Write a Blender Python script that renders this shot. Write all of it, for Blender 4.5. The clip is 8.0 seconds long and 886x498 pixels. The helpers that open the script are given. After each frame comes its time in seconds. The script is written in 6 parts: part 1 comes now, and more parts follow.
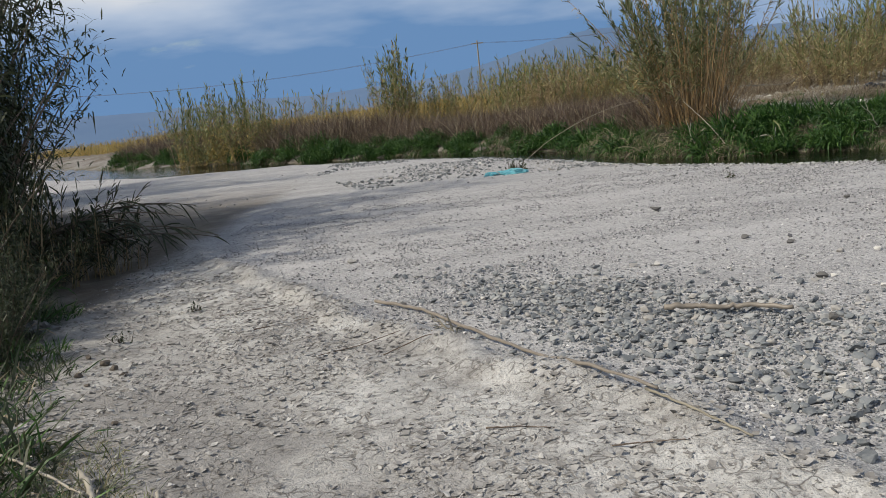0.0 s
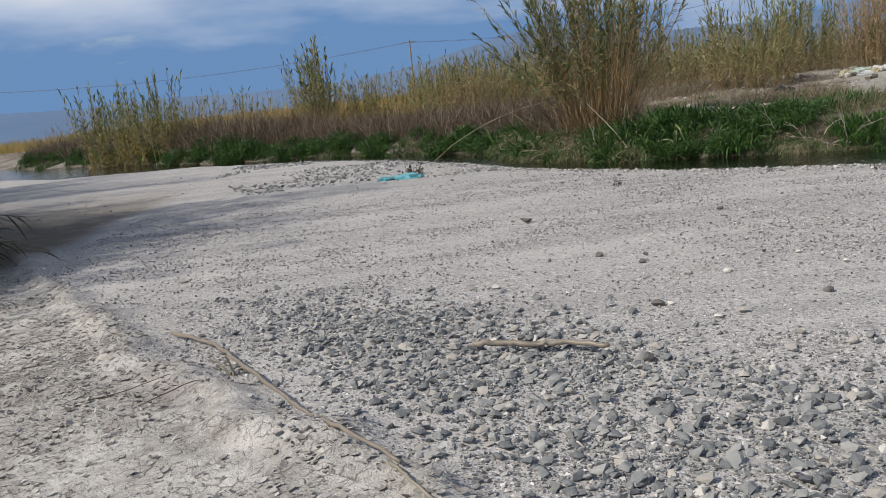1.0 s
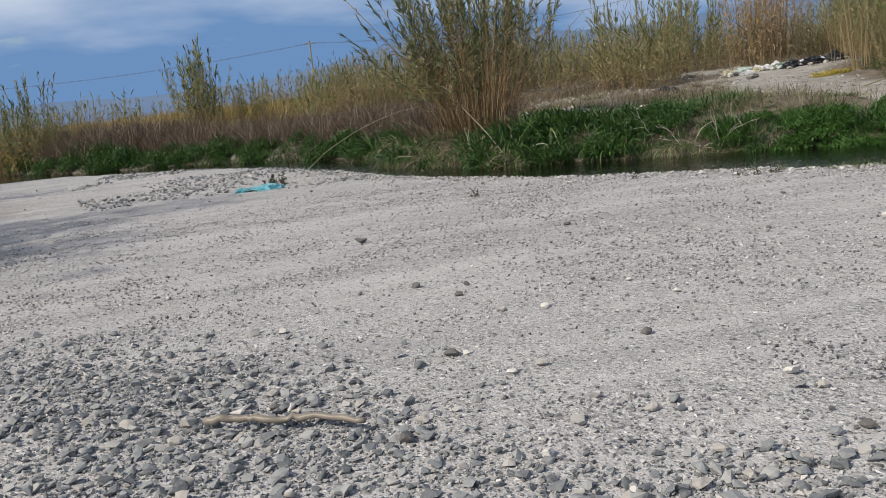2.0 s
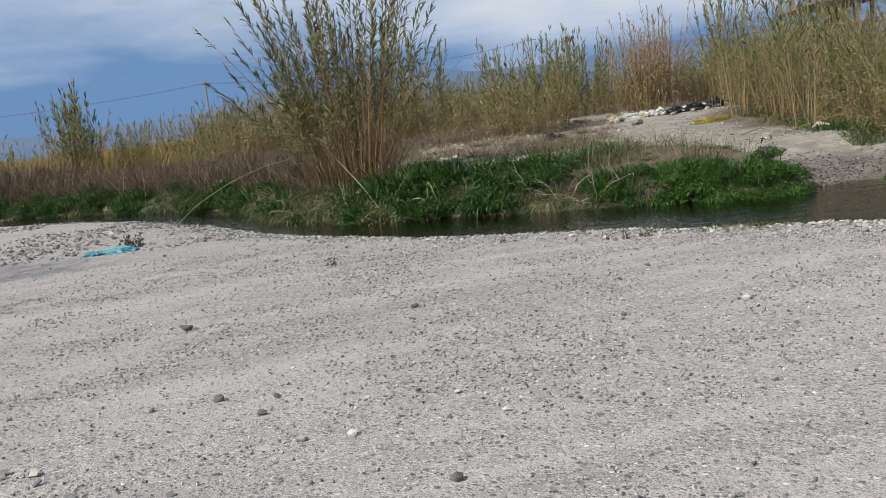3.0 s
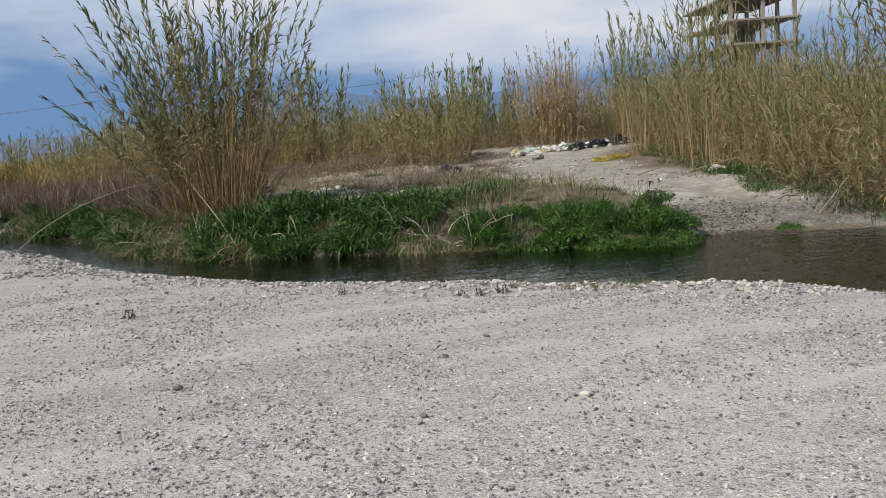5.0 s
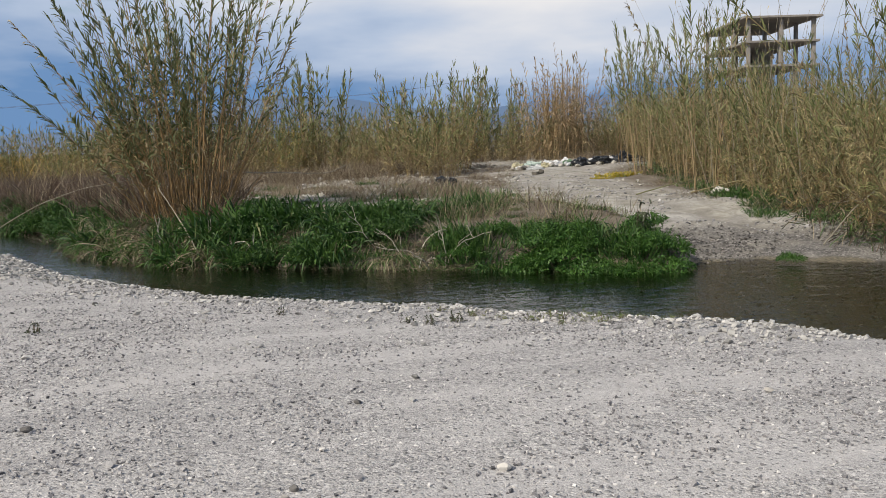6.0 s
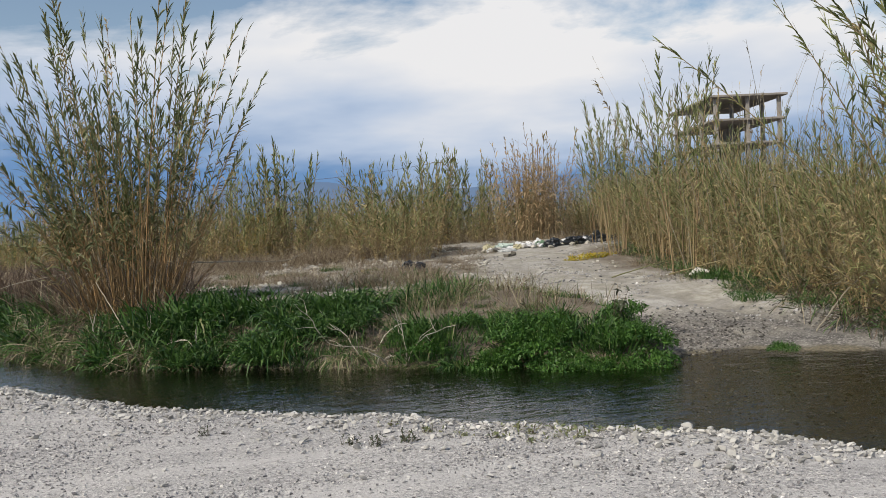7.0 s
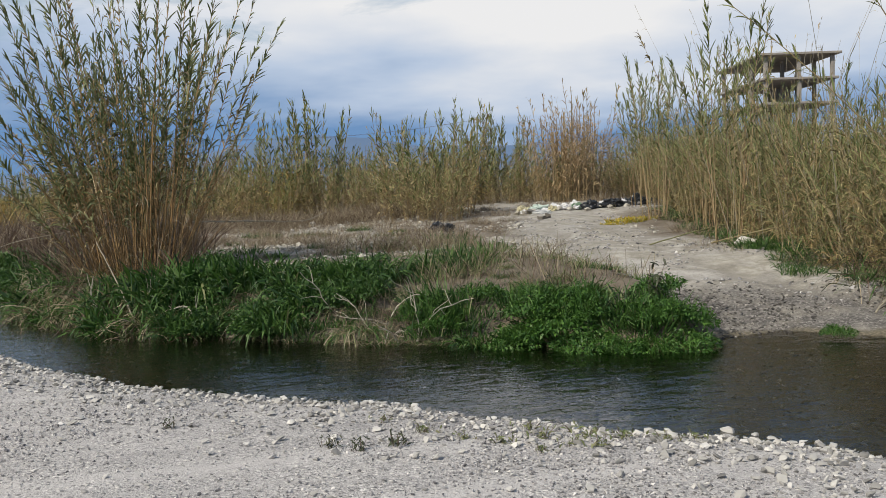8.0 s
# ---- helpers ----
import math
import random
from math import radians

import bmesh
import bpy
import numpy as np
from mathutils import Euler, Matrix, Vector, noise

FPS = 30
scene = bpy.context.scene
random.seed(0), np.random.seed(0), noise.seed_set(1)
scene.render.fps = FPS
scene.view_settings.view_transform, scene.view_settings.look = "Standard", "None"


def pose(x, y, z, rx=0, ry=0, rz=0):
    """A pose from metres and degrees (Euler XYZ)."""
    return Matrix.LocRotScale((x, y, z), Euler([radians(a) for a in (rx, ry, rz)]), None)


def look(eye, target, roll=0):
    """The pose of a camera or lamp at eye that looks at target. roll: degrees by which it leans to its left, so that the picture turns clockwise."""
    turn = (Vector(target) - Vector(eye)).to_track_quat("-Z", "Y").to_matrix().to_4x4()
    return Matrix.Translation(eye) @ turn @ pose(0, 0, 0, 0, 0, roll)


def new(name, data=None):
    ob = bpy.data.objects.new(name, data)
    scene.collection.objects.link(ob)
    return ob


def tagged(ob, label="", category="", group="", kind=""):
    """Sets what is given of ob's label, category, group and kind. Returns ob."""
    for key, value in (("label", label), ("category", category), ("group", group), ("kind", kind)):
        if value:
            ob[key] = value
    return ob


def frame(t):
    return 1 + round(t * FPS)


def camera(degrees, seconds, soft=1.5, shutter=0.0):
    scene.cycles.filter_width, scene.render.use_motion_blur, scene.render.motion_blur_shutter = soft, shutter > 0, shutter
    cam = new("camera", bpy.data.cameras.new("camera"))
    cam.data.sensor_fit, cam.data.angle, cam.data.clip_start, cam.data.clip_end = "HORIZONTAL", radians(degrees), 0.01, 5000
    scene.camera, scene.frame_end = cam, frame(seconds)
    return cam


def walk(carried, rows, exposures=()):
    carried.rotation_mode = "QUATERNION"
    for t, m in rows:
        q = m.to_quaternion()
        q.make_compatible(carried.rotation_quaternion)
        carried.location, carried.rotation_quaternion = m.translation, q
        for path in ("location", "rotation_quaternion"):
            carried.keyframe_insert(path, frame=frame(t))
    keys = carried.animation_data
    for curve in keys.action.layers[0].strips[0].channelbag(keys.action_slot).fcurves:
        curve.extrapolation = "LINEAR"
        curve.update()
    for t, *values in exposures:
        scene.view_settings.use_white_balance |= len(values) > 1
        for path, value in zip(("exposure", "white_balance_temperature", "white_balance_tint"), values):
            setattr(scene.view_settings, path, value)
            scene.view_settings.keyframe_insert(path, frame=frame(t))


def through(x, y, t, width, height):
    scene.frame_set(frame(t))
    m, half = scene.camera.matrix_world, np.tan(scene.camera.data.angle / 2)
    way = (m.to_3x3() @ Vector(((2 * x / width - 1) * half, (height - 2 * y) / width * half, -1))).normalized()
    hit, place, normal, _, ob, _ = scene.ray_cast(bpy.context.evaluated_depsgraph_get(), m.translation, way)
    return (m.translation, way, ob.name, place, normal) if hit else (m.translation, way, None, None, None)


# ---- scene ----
cam = camera(52.0, 8.0, soft=0.88)
PATH = [
    (0, (0.015, -0.078, 1.569), (0.004, 1.899, 1.265), -6.2),
    (0.5, (0.453, 0.346, 1.599), (0.39, 2.331, 1.361), -5.2),
    (0.8, (0.781, 0.512, 1.537), (0.826, 2.503, 1.347), -4.8),
    (1, (0.939, 0.645, 1.533), (1.061, 2.616, 1.213), -5.8),
    (1.5, (1.398, 1.064, 1.511), (1.65, 3.031, 1.25), -4.5),
    (2, (1.877, 1.525, 1.511), (2.19, 3.471, 1.173), -6.3),
    (2.2, (2.143, 1.716, 1.532), (2.508, 3.662, 1.25), -6.1),
    (3.3, (2.89, 2.428, 1.736), (3.439, 4.33, 1.457), -6.6),
    (3.5, (3.094, 2.536, 1.713), (3.658, 4.435, 1.437), -6.4),
    (4, (3.431, 2.827, 1.737), (4.104, 4.686, 1.43), -5.4),
    (4.5, (3.799, 3.277, 1.743), (4.533, 5.116, 1.464), -5.8),
    (4.7, (3.893, 3.386, 1.69), (4.618, 5.232, 1.437), -5.1),
    (5.8, (4.778, 4.193, 1.659), (5.452, 6.063, 1.437), -3.0),
    (6, (4.971, 4.367, 1.618), (5.653, 6.236, 1.407), -1.8),
    (6.2, (5.093, 4.576, 1.665), (5.764, 6.458, 1.585), -0.8),
    (6.5, (5.304, 4.837, 1.685), (5.975, 6.714, 1.512), -1.9),
    (6.8, (5.444, 5.118, 1.625), (6.185, 6.976, 1.623), -1.6),
    (7, (5.599, 5.372, 1.689), (6.339, 7.23, 1.652), -2.8),
    (7.5, (6.006, 5.82, 1.655), (6.759, 7.673, 1.621), -2.0),
    (8, (6.266, 6.297, 1.754), (6.919, 8.184, 1.627), -1.9),
]
walk(cam, [(t, look(eye, target, roll)) for t, eye, target, roll in PATH], exposures=((0.0, -0.12, 6700, 8), (1.0, -0.08, 6700, 10), (2.0, -0.04, 6700, 10), (3.5, -0.02, 6850, 10), (6.0, 0.0, 6850, 10), (8.0, 0.03, 6850, 8.5)))

# ---- light ----
SUN_ELEV, SUN_AZ = 42.0, 250.0  # azimuth clockwise from +y: light comes from the left and a little from behind
world = bpy.data.worlds.new("sky")
scene.world = world
world.use_nodes = True
wn, wl = world.node_tree.nodes, world.node_tree.links
wn.clear()
w_out = wn.new("ShaderNodeOutputWorld")
w_bg = wn.new("ShaderNodeBackground")
w_sky = wn.new("ShaderNodeTexSky")
w_sky.sky_type = "NISHITA"
w_sky.sun_disc = False
w_sky.sun_elevation = radians(SUN_ELEV)
w_sky.sun_rotation = radians(SUN_AZ)
w_co = wn.new("ShaderNodeTexCoord")
w_sep = wn.new("ShaderNodeSeparateXYZ")
wl.new(w_co.outputs["Generated"], w_sep.inputs[0])
# clouds lie on a flat layer: direction divided by its height
w_add = wn.new("ShaderNodeMath"); w_add.operation = "ADD"; w_add.inputs[1].default_value = 0.16
w_abs = wn.new("ShaderNodeMath"); w_abs.operation = "ABSOLUTE"
wl.new(w_sep.outputs["Z"], w_abs.inputs[0]); wl.new(w_abs.outputs[0], w_add.inputs[0])
w_div = wn.new("ShaderNodeVectorMath"); w_div.operation = "DIVIDE"
w_com = wn.new("ShaderNodeCombineXYZ")
for k in range(3):
    wl.new(w_add.outputs[0], w_com.inputs[k])
wl.new(w_co.outputs["Generated"], w_div.inputs[0]); wl.new(w_com.outputs[0], w_div.inputs[1])
w_noi = wn.new("ShaderNodeTexNoise")
w_noi.inputs["Scale"].default_value = 1.15
w_noi.inputs["Detail"].default_value = 7.0
w_noi.inputs["Roughness"].default_value = 0.58
w_noi.inputs["Distortion"].default_value = 0.25
wl.new(w_div.outputs[0], w_noi.inputs["Vector"])
w_ramp = wn.new("ShaderNodeValToRGB")
w_ramp.color_ramp.elements[0].position, w_ramp.color_ramp.elements[1].position = 0.38, 0.50
w_low = wn.new("ShaderNodeMapRange")  # cloud closes towards the horizon
w_low.inputs["From Min"].default_value, w_low.inputs["From Max"].default_value = 0.05, 0.30
w_low.inputs["To Min"].default_value, w_low.inputs["To Max"].default_value = 0.22, -0.13
wl.new(w_sep.outputs["Z"], w_low.inputs["Value"])
w_cov = wn.new("ShaderNodeMath"); w_cov.operation = "ADD"
wl.new(w_noi.outputs["Fac"], w_cov.inputs[0]); wl.new(w_low.outputs[0], w_cov.inputs[1])
wl.new(w_cov.outputs[0], w_ramp.inputs[0])
w_noi2 = wn.new("ShaderNodeTexNoise")
w_noi2.inputs["Scale"].default_value = 0.9
w_noi2.inputs["Detail"].default_value = 5.0
wl.new(w_div.outputs[0], w_noi2.inputs["Vector"])
# rain cloud low down, bright cloud higher up
w_map = wn.new("ShaderNodeMapRange")
w_map.inputs["From Min"].default_value, w_map.inputs["From Max"].default_value = 0.055, 0.20
wl.new(w_sep.outputs["Z"], w_map.inputs["Value"])
w_sum = wn.new("ShaderNodeMath"); w_sum.operation = "MULTIPLY_ADD"; w_sum.inputs[1].default_value = 1.7
w_sub = wn.new("ShaderNodeMath"); w_sub.operation = "SUBTRACT"; w_sub.inputs[1].default_value = 0.95
wl.new(w_noi2.outputs["Fac"], w_sum.inputs[0]); wl.new(w_map.outputs[0], w_sum.inputs[2])
w_side = wn.new("ShaderNodeMath"); w_side.operation = "MULTIPLY_ADD"; w_side.inputs[1].default_value = 0.42  # the rain cloud stands over the plain to the left
wl.new(w_sep.outputs["X"], w_side.inputs[0]); wl.new(w_sum.outputs[0], w_side.inputs[2])
wl.new(w_side.outputs[0], w_sub.inputs[0])
w_cloud = wn.new("ShaderNodeValToRGB")
w_cloud.color_ramp.elements[0].color = (1.3, 2.5, 4.7, 1)
w_cloud.color_ramp.elements[1].color = (7.0, 7.15, 7.6, 1)
w_cloud.color_ramp.elements[0].position, w_cloud.color_ramp.elements[1].position = 0.05, 0.95
e = w_cloud.color_ramp.elements.new(0.5); e.color = (4.1, 5.0, 6.6, 1)
wl.new(w_sub.outputs[0], w_cloud.inputs[0])
w_mix = wn.new("ShaderNodeMix"); w_mix.data_type = "RGBA"
wl.new(w_ramp.outputs[0], w_mix.inputs["Factor"])
wl.new(w_sky.outputs[0], w_mix.inputs["A"]); wl.new(w_cloud.outputs[0], w_mix.inputs["B"])
wl.new(w_mix.outputs["Result"], w_bg.inputs["Color"])
w_bg.inputs["Strength"].default_value = 0.115
wl.new(w_bg.outputs[0], w_out.inputs[0])

sun = new("sun", bpy.data.lights.new("sun", "SUN"))
sun.data.energy, sun.data.angle, sun.data.color = 4.15, radians(1.0), (1.0, 0.925, 0.80)
a, b = radians(SUN_AZ), radians(SUN_ELEV)
sun.matrix_world = look((0, 0, 30), (-math.sin(a) * math.cos(b), -math.cos(a) * math.cos(b), 30 - math.sin(b)))


# ---- materials ----
class Mat:
    """A small writer of node materials."""

    def __init__(self, name, rough=0.8, metal=0.0):
        self.m = bpy.data.materials.new(name)
        self.m.use_nodes = True
        self.n, self.l = self.m.node_tree.nodes, self.m.node_tree.links
        self.b = self.n["Principled BSDF"]
        self.b.inputs["Roughness"].default_value = rough
        self.b.inputs["Metallic"].default_value = metal
        self.geo = self.n.new("ShaderNodeNewGeometry")

    def link(self, a, b):
        self.l.new(a, b)
        return self

    def noise(self, scale, detail=4.0, rough=0.55, vec=None, distort=0.0):
        t = self.n.new("ShaderNodeTexNoise")
        t.inputs["Scale"].default_value, t.inputs["Detail"].default_value = scale, detail
        t.inputs["Roughness"].default_value, t.inputs["Distortion"].default_value = rough, distort
        self.l.new(vec or self.geo.outputs["Position"], t.inputs["Vector"])
        return t.outputs["Fac"]

    def voronoi(self, scale, feature="F1", out="Distance", vec=None):
        t = self.n.new("ShaderNodeTexVoronoi")
        t.feature = feature
        t.inputs["Scale"].default_value = scale
        self.l.new(vec or self.geo.outputs["Position"], t.inputs["Vector"])
        return t.outputs[out]

    def ramp(self, fac, *stops):
        r = self.n.new("ShaderNodeValToRGB")
        el = r.color_ramp.elements
        while len(el) < len(stops):
            el.new(0.5)
        for s, (p, c) in zip(el, stops):
            s.position = p
            s.color = (c, c, c, 1) if isinstance(c, (int, float)) else (*c, 1)
        self.l.new(fac, r.inputs[0])
        return r.outputs[0]

    def mix(self, fac, a, b, mode="MIX"):
        m = self.n.new("ShaderNodeMix")
        m.data_type, m.blend_type = "RGBA", mode
        for s, v in (("Factor", fac), ("A", a), ("B", b)):
            k = [i for i in m.inputs if i.name == s and i.enabled][0]
            if isinstance(v, (int, float)):
                k.default_value = v
            elif isinstance(v, tuple):
                k.default_value = (*v, 1)
            else:
                self.l.new(v, k)
        return [o for o in m.outputs if o.enabled][0]

    def math(self, op, a, b=0.0):
        m = self.n.new("ShaderNodeMath")
        m.operation = op
        for k, v in enumerate((a, b)):
            if isinstance(v, (int, float)):
                m.inputs[k].default_value = v
            else:
                self.l.new(v, m.inputs[k])
        return m.outputs[0]

    def attr(self, name):
        t = self.n.new("ShaderNodeAttribute")
        t.attribute_name = name
        return t.outputs["Fac"]

    def island(self):
        return self.geo.outputs["Random Per Island"]

    def object_random(self):
        return self.n.new("ShaderNodeObjectInfo").outputs["Random"]

    def colour(self, c):
        if isinstance(c, tuple):
            self.b.inputs["Base Color"].default_value = (*c, 1)
        else:
            self.l.new(c, self.b.inputs["Base Color"])
        return self

    def bump(self, h, strength, dist):
        t = self.n.new("ShaderNodeBump")
        t.inputs["Strength"].default_value, t.inputs["Distance"].default_value = strength, dist
        self.l.new(h, t.inputs["Height"])
        self.l.new(t.outputs[0], self.b.inputs["Normal"])
        return self

    def rough(self, r):
        self.l.new(r, self.b.inputs["Roughness"])
        return self


def leaf_mat(name, *cols, through=0.25, rough=0.55):
    """Leaf blades: each blade takes its own tone between the given colours, and lets some light through."""
    m = Mat(name, rough)
    n = len(cols)
    c = m.ramp(m.island(), *[(i / max(1, n - 1), k) for i, k in enumerate(cols)])
    v = m.noise(7.0, 3.0)
    c = m.mix(m.ramp(v, (0.3, 0.0), (0.75, 0.35)), c, tuple(x * 0.45 for x in cols[0]))
    m.colour(c)
    tr = m.n.new("ShaderNodeBsdfTranslucent")
    m.l.new(c, tr.inputs["Color"])
    mx = m.n.new("ShaderNodeMixShader")
    mx.inputs[0].default_value = through
    m.l.new(m.b.outputs[0], mx.inputs[1]); m.l.new(tr.outputs[0], mx.inputs[2])
    m.l.new(mx.outputs[0], m.n["Material Output"].inputs["Surface"])
    return m.m


M_GREEN_REED = leaf_mat("reed_leaf_green", (0.075, 0.105, 0.034), (0.18, 0.215, 0.076), (0.34, 0.36, 0.155), (0.12, 0.15, 0.052))
M_GREAT_LEAF = leaf_mat("great_reed_leaf", (0.095, 0.122, 0.048), (0.155, 0.182, 0.075), (0.285, 0.307, 0.16), (0.118, 0.144, 0.058))
M_DRY_REED = leaf_mat("reed_leaf_dry", (0.25, 0.20, 0.093), (0.55, 0.46, 0.24), (0.10, 0.072, 0.034), (0.36, 0.248, 0.107))
M_RUST_REED = leaf_mat("reed_leaf_rust", (0.40, 0.285, 0.165), (0.50, 0.385, 0.235), (0.33, 0.225, 0.12))
M_YELLOW = leaf_mat("golden_grass", (0.40, 0.27, 0.07), (0.50, 0.36, 0.11), (0.30, 0.22, 0.07), (0.24, 0.24, 0.08))
M_GRASS = leaf_mat("bank_grass", (0.022, 0.075, 0.012), (0.048, 0.135, 0.02), (0.10, 0.215, 0.036), (0.034, 0.105, 0.016))
M_DEEP_GRASS = leaf_mat("deep_bank_grass", (0.014, 0.05, 0.011), (0.034, 0.10, 0.018), (0.095, 0.19, 0.038), (0.022, 0.07, 0.014))
M_GRASS_PALE = leaf_mat("bank_grass_pale", (0.16, 0.20, 0.08), (0.26, 0.25, 0.13), (0.12, 0.17, 0.06))
M_STRAW = leaf_mat("straw", (0.33, 0.27, 0.18), (0.42, 0.36, 0.25), (0.22, 0.17, 0.12))
M_BRAMBLE = leaf_mat("bramble_twig", (0.10, 0.066, 0.046), (0.17, 0.115, 0.082), (0.07, 0.05, 0.036), (0.22, 0.17, 0.115))
# dark leaf tone; on the near bank it carries the shade there
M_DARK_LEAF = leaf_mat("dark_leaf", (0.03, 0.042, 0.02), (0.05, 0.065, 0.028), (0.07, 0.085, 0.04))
M_FLOWER = leaf_mat("yellow_flowers", (0.55, 0.40, 0.03), (0.40, 0.34, 0.05), (0.16, 0.22, 0.05))


def cane_mat(name, *cols):
    m = Mat(name, 0.5)
    c = m.ramp(m.island(), *[(i / (len(cols) - 1), k) for i, k in enumerate(cols)])
    m.colour(m.mix(m.ramp(m.noise(9.0), (0.35, 0.0), (0.7, 0.5)), c, tuple(x * 0.5 for x in cols[0])))
    return m.m


M_CANE = cane_mat("cane_stem", (0.27, 0.195, 0.105), (0.36, 0.28, 0.16), (0.20, 0.18, 0.085), (0.24, 0.15, 0.085))
M_CANE_GREY = cane_mat("cane_grey", (0.24, 0.215, 0.165), (0.32, 0.29, 0.225))
M_TWIG_WHITE = cane_mat("bleached_wood", (0.36, 0.32, 0.26), (0.46, 0.42, 0.35))
M_DRIFT = cane_mat("driftwood", (0.215, 0.185, 0.15), (0.27, 0.235, 0.195))
M_BRANCH = cane_mat("bleached_branch", (0.40, 0.365, 0.31), (0.48, 0.445, 0.385))
M_GREAT_CANE = cane_mat("great_cane", (0.31, 0.19, 0.085), (0.40, 0.27, 0.13), (0.20, 0.14, 0.07), (0.35, 0.215, 0.10))
M_BARK = cane_mat("bark", (0.10, 0.075, 0.055), (0.15, 0.11, 0.08))


def ground_mat():
    m = Mat("river_ground", 0.92)
    pos = m.geo.outputs["Position"]
    big, mid, fine = m.noise(0.35, 5.0), m.noise(2.2, 6.0), m.noise(38.0, 5.0, 0.7)
    cell = m.voronoi(42.0, out="Color")
    sep = m.n.new("ShaderNodeSeparateColor")
    m.l.new(cell, sep.inputs[0])
    grain = sep.outputs[0]
    cell2 = m.voronoi(140.0, out="Color")
    sep2 = m.n.new("ShaderNodeSeparateColor")
    m.l.new(cell2, sep2.inputs[0])
    # pale limestone gravel with dust between
    gravel = m.ramp(grain, (0.0, (0.10, 0.10, 0.105)), (0.25, (0.235, 0.232, 0.238)), (0.75, (0.42, 0.412, 0.416)), (1.0, (0.71, 0.70, 0.69)))
    dust = m.ramp(fine, (0.3, (0.36, 0.351, 0.354)), (0.7, (0.515, 0.505, 0.508)))
    gravel = m.mix(m.ramp(mid, (0.40, 0.0), (0.62, 0.6)), gravel, dust)
    gravel = m.mix(m.ramp(big, (0.35, 0.0), (0.7, 0.35)), gravel, (0.38, 0.37, 0.375))
    gravel = m.mix(0.45, gravel, m.ramp(sep2.outputs[0], (0.0, (0.08, 0.08, 0.08)), (0.5, (0.40, 0.392, 0.395)), (1.0, (0.69, 0.68, 0.67))))
    # faint bands that the floods and wheels left
    mp = m.n.new("ShaderNodeMapping")
    mp.inputs["Rotation"].default_value = (0, 0, radians(22))
    mp.inputs["Scale"].default_value = (0.22, 1.5, 1.0)
    m.l.new(pos, mp.inputs["Vector"])
    band = m.noise(1.0, 6.0, 0.62, mp.outputs[0], 0.3)
    gravel = m.mix(m.ramp(band, (0.48, 0.0), (0.62, 0.6)), gravel, (0.49, 0.48, 0.482))
    gravel = m.mix(m.ramp(band, (0.34, 0.45), (0.46, 0.0)), gravel, (0.27, 0.265, 0.272))
    # stones set in the surface, at two sizes
    lumps = None
    for scale, share in ((22.0, 0.50), (47.0, 0.42)):
        vt = m.n.new("ShaderNodeTexVoronoi")
        vt.inputs["Scale"].default_value = scale
        m.l.new(pos, vt.inputs["Vector"])
        sc = m.n.new("ShaderNodeSeparateColor")
        m.l.new(vt.outputs["Color"], sc.inputs[0])
        on = m.math("GREATER_THAN", m.math("ADD", sc.outputs[1], m.math("MULTIPLY", m.math("SUBTRACT", m.math("SUBTRACT", m.math("MULTIPLY", m.noise(1.3, 5.0, 0.65), 1.45), band), 0.15), 1.7)), share)
        dome = m.math("MULTIPLY", m.ramp(vt.outputs["Distance"], (0.16, 1.0), (0.42, 0.0)), on)
        shade = m.ramp(sc.outputs[0], (0.0, (0.11, 0.112, 0.118)), (0.4, (0.28, 0.278, 0.277)), (0.8, (0.43, 0.423, 0.412)), (1.0, (0.66, 0.65, 0.63)))
        gravel = m.mix(m.ramp(dome, (0.25, 0.0), (0.45, 0.9)), gravel, shade)
        dome = m.math("MULTIPLY", dome, 30.0 / scale)
        lumps = dome if lumps is None else m.math("ADD", lumps, dome)
    # silt crust, whitish where salts dried, brown where damp
    silt = m.ramp(m.noise(1.1, 7.0, 0.6, distort=0.6), (0.36, (0.255, 0.243, 0.232)), (0.5, (0.355, 0.341, 0.326)), (0.66, (0.485, 0.472, 0.452)))
    warp = m.n.new("ShaderNodeVectorMath")
    warp.operation = "MULTIPLY_ADD"
    wt = m.n.new("ShaderNodeTexNoise")
    wt.inputs["Scale"].default_value = 9.0
    m.l.new(pos, wt.inputs["Vector"])
    m.l.new(wt.outputs["Color"], warp.inputs[0])
    warp.inputs[1].default_value = (0.14, 0.14, 0.0)
    m.l.new(pos, warp.inputs[2])
    crack = m.voronoi(13.0, "DISTANCE_TO_EDGE", vec=warp.outputs[0])
    flake = m.ramp(crack, (0.0, 0.0), (0.10, 1.0))
    crackmask = m.ramp(m.noise(6.5, 7.0, 0.75), (0.46, 0.0), (0.55, 1.0))
    silt = m.mix(m.math("MULTIPLY", m.attr("salt"), m.ramp(m.noise(4.0, 8.0, 0.72), (0.38, 0.0), (0.60, 0.85))), silt, (0.62, 0.61, 0.59))
    silt = m.mix(m.ramp(m.noise(26.0, 6.0, 0.75), (0.52, 0.0), (0.74, 0.35)), silt, (0.17, 0.15, 0.13))
    silt = m.mix(m.math("MULTIPLY", m.math("MULTIPLY", m.math("SUBTRACT", 1.0, flake), crackmask), 0.85), silt, (0.10, 0.088, 0.075))
    soil = m.ramp(m.noise(1.6, 8.0, 0.65), (0.3, (0.095, 0.075, 0.056)), (0.55, (0.16, 0.135, 0.105)), (0.75, (0.27, 0.25, 0.22)))
    track = m.ramp(m.noise(2.4, 9.0, 0.72), (0.36, (0.17, 0.155, 0.125)), (0.49, (0.31, 0.292, 0.245)), (0.62, (0.49, 0.472, 0.415)))
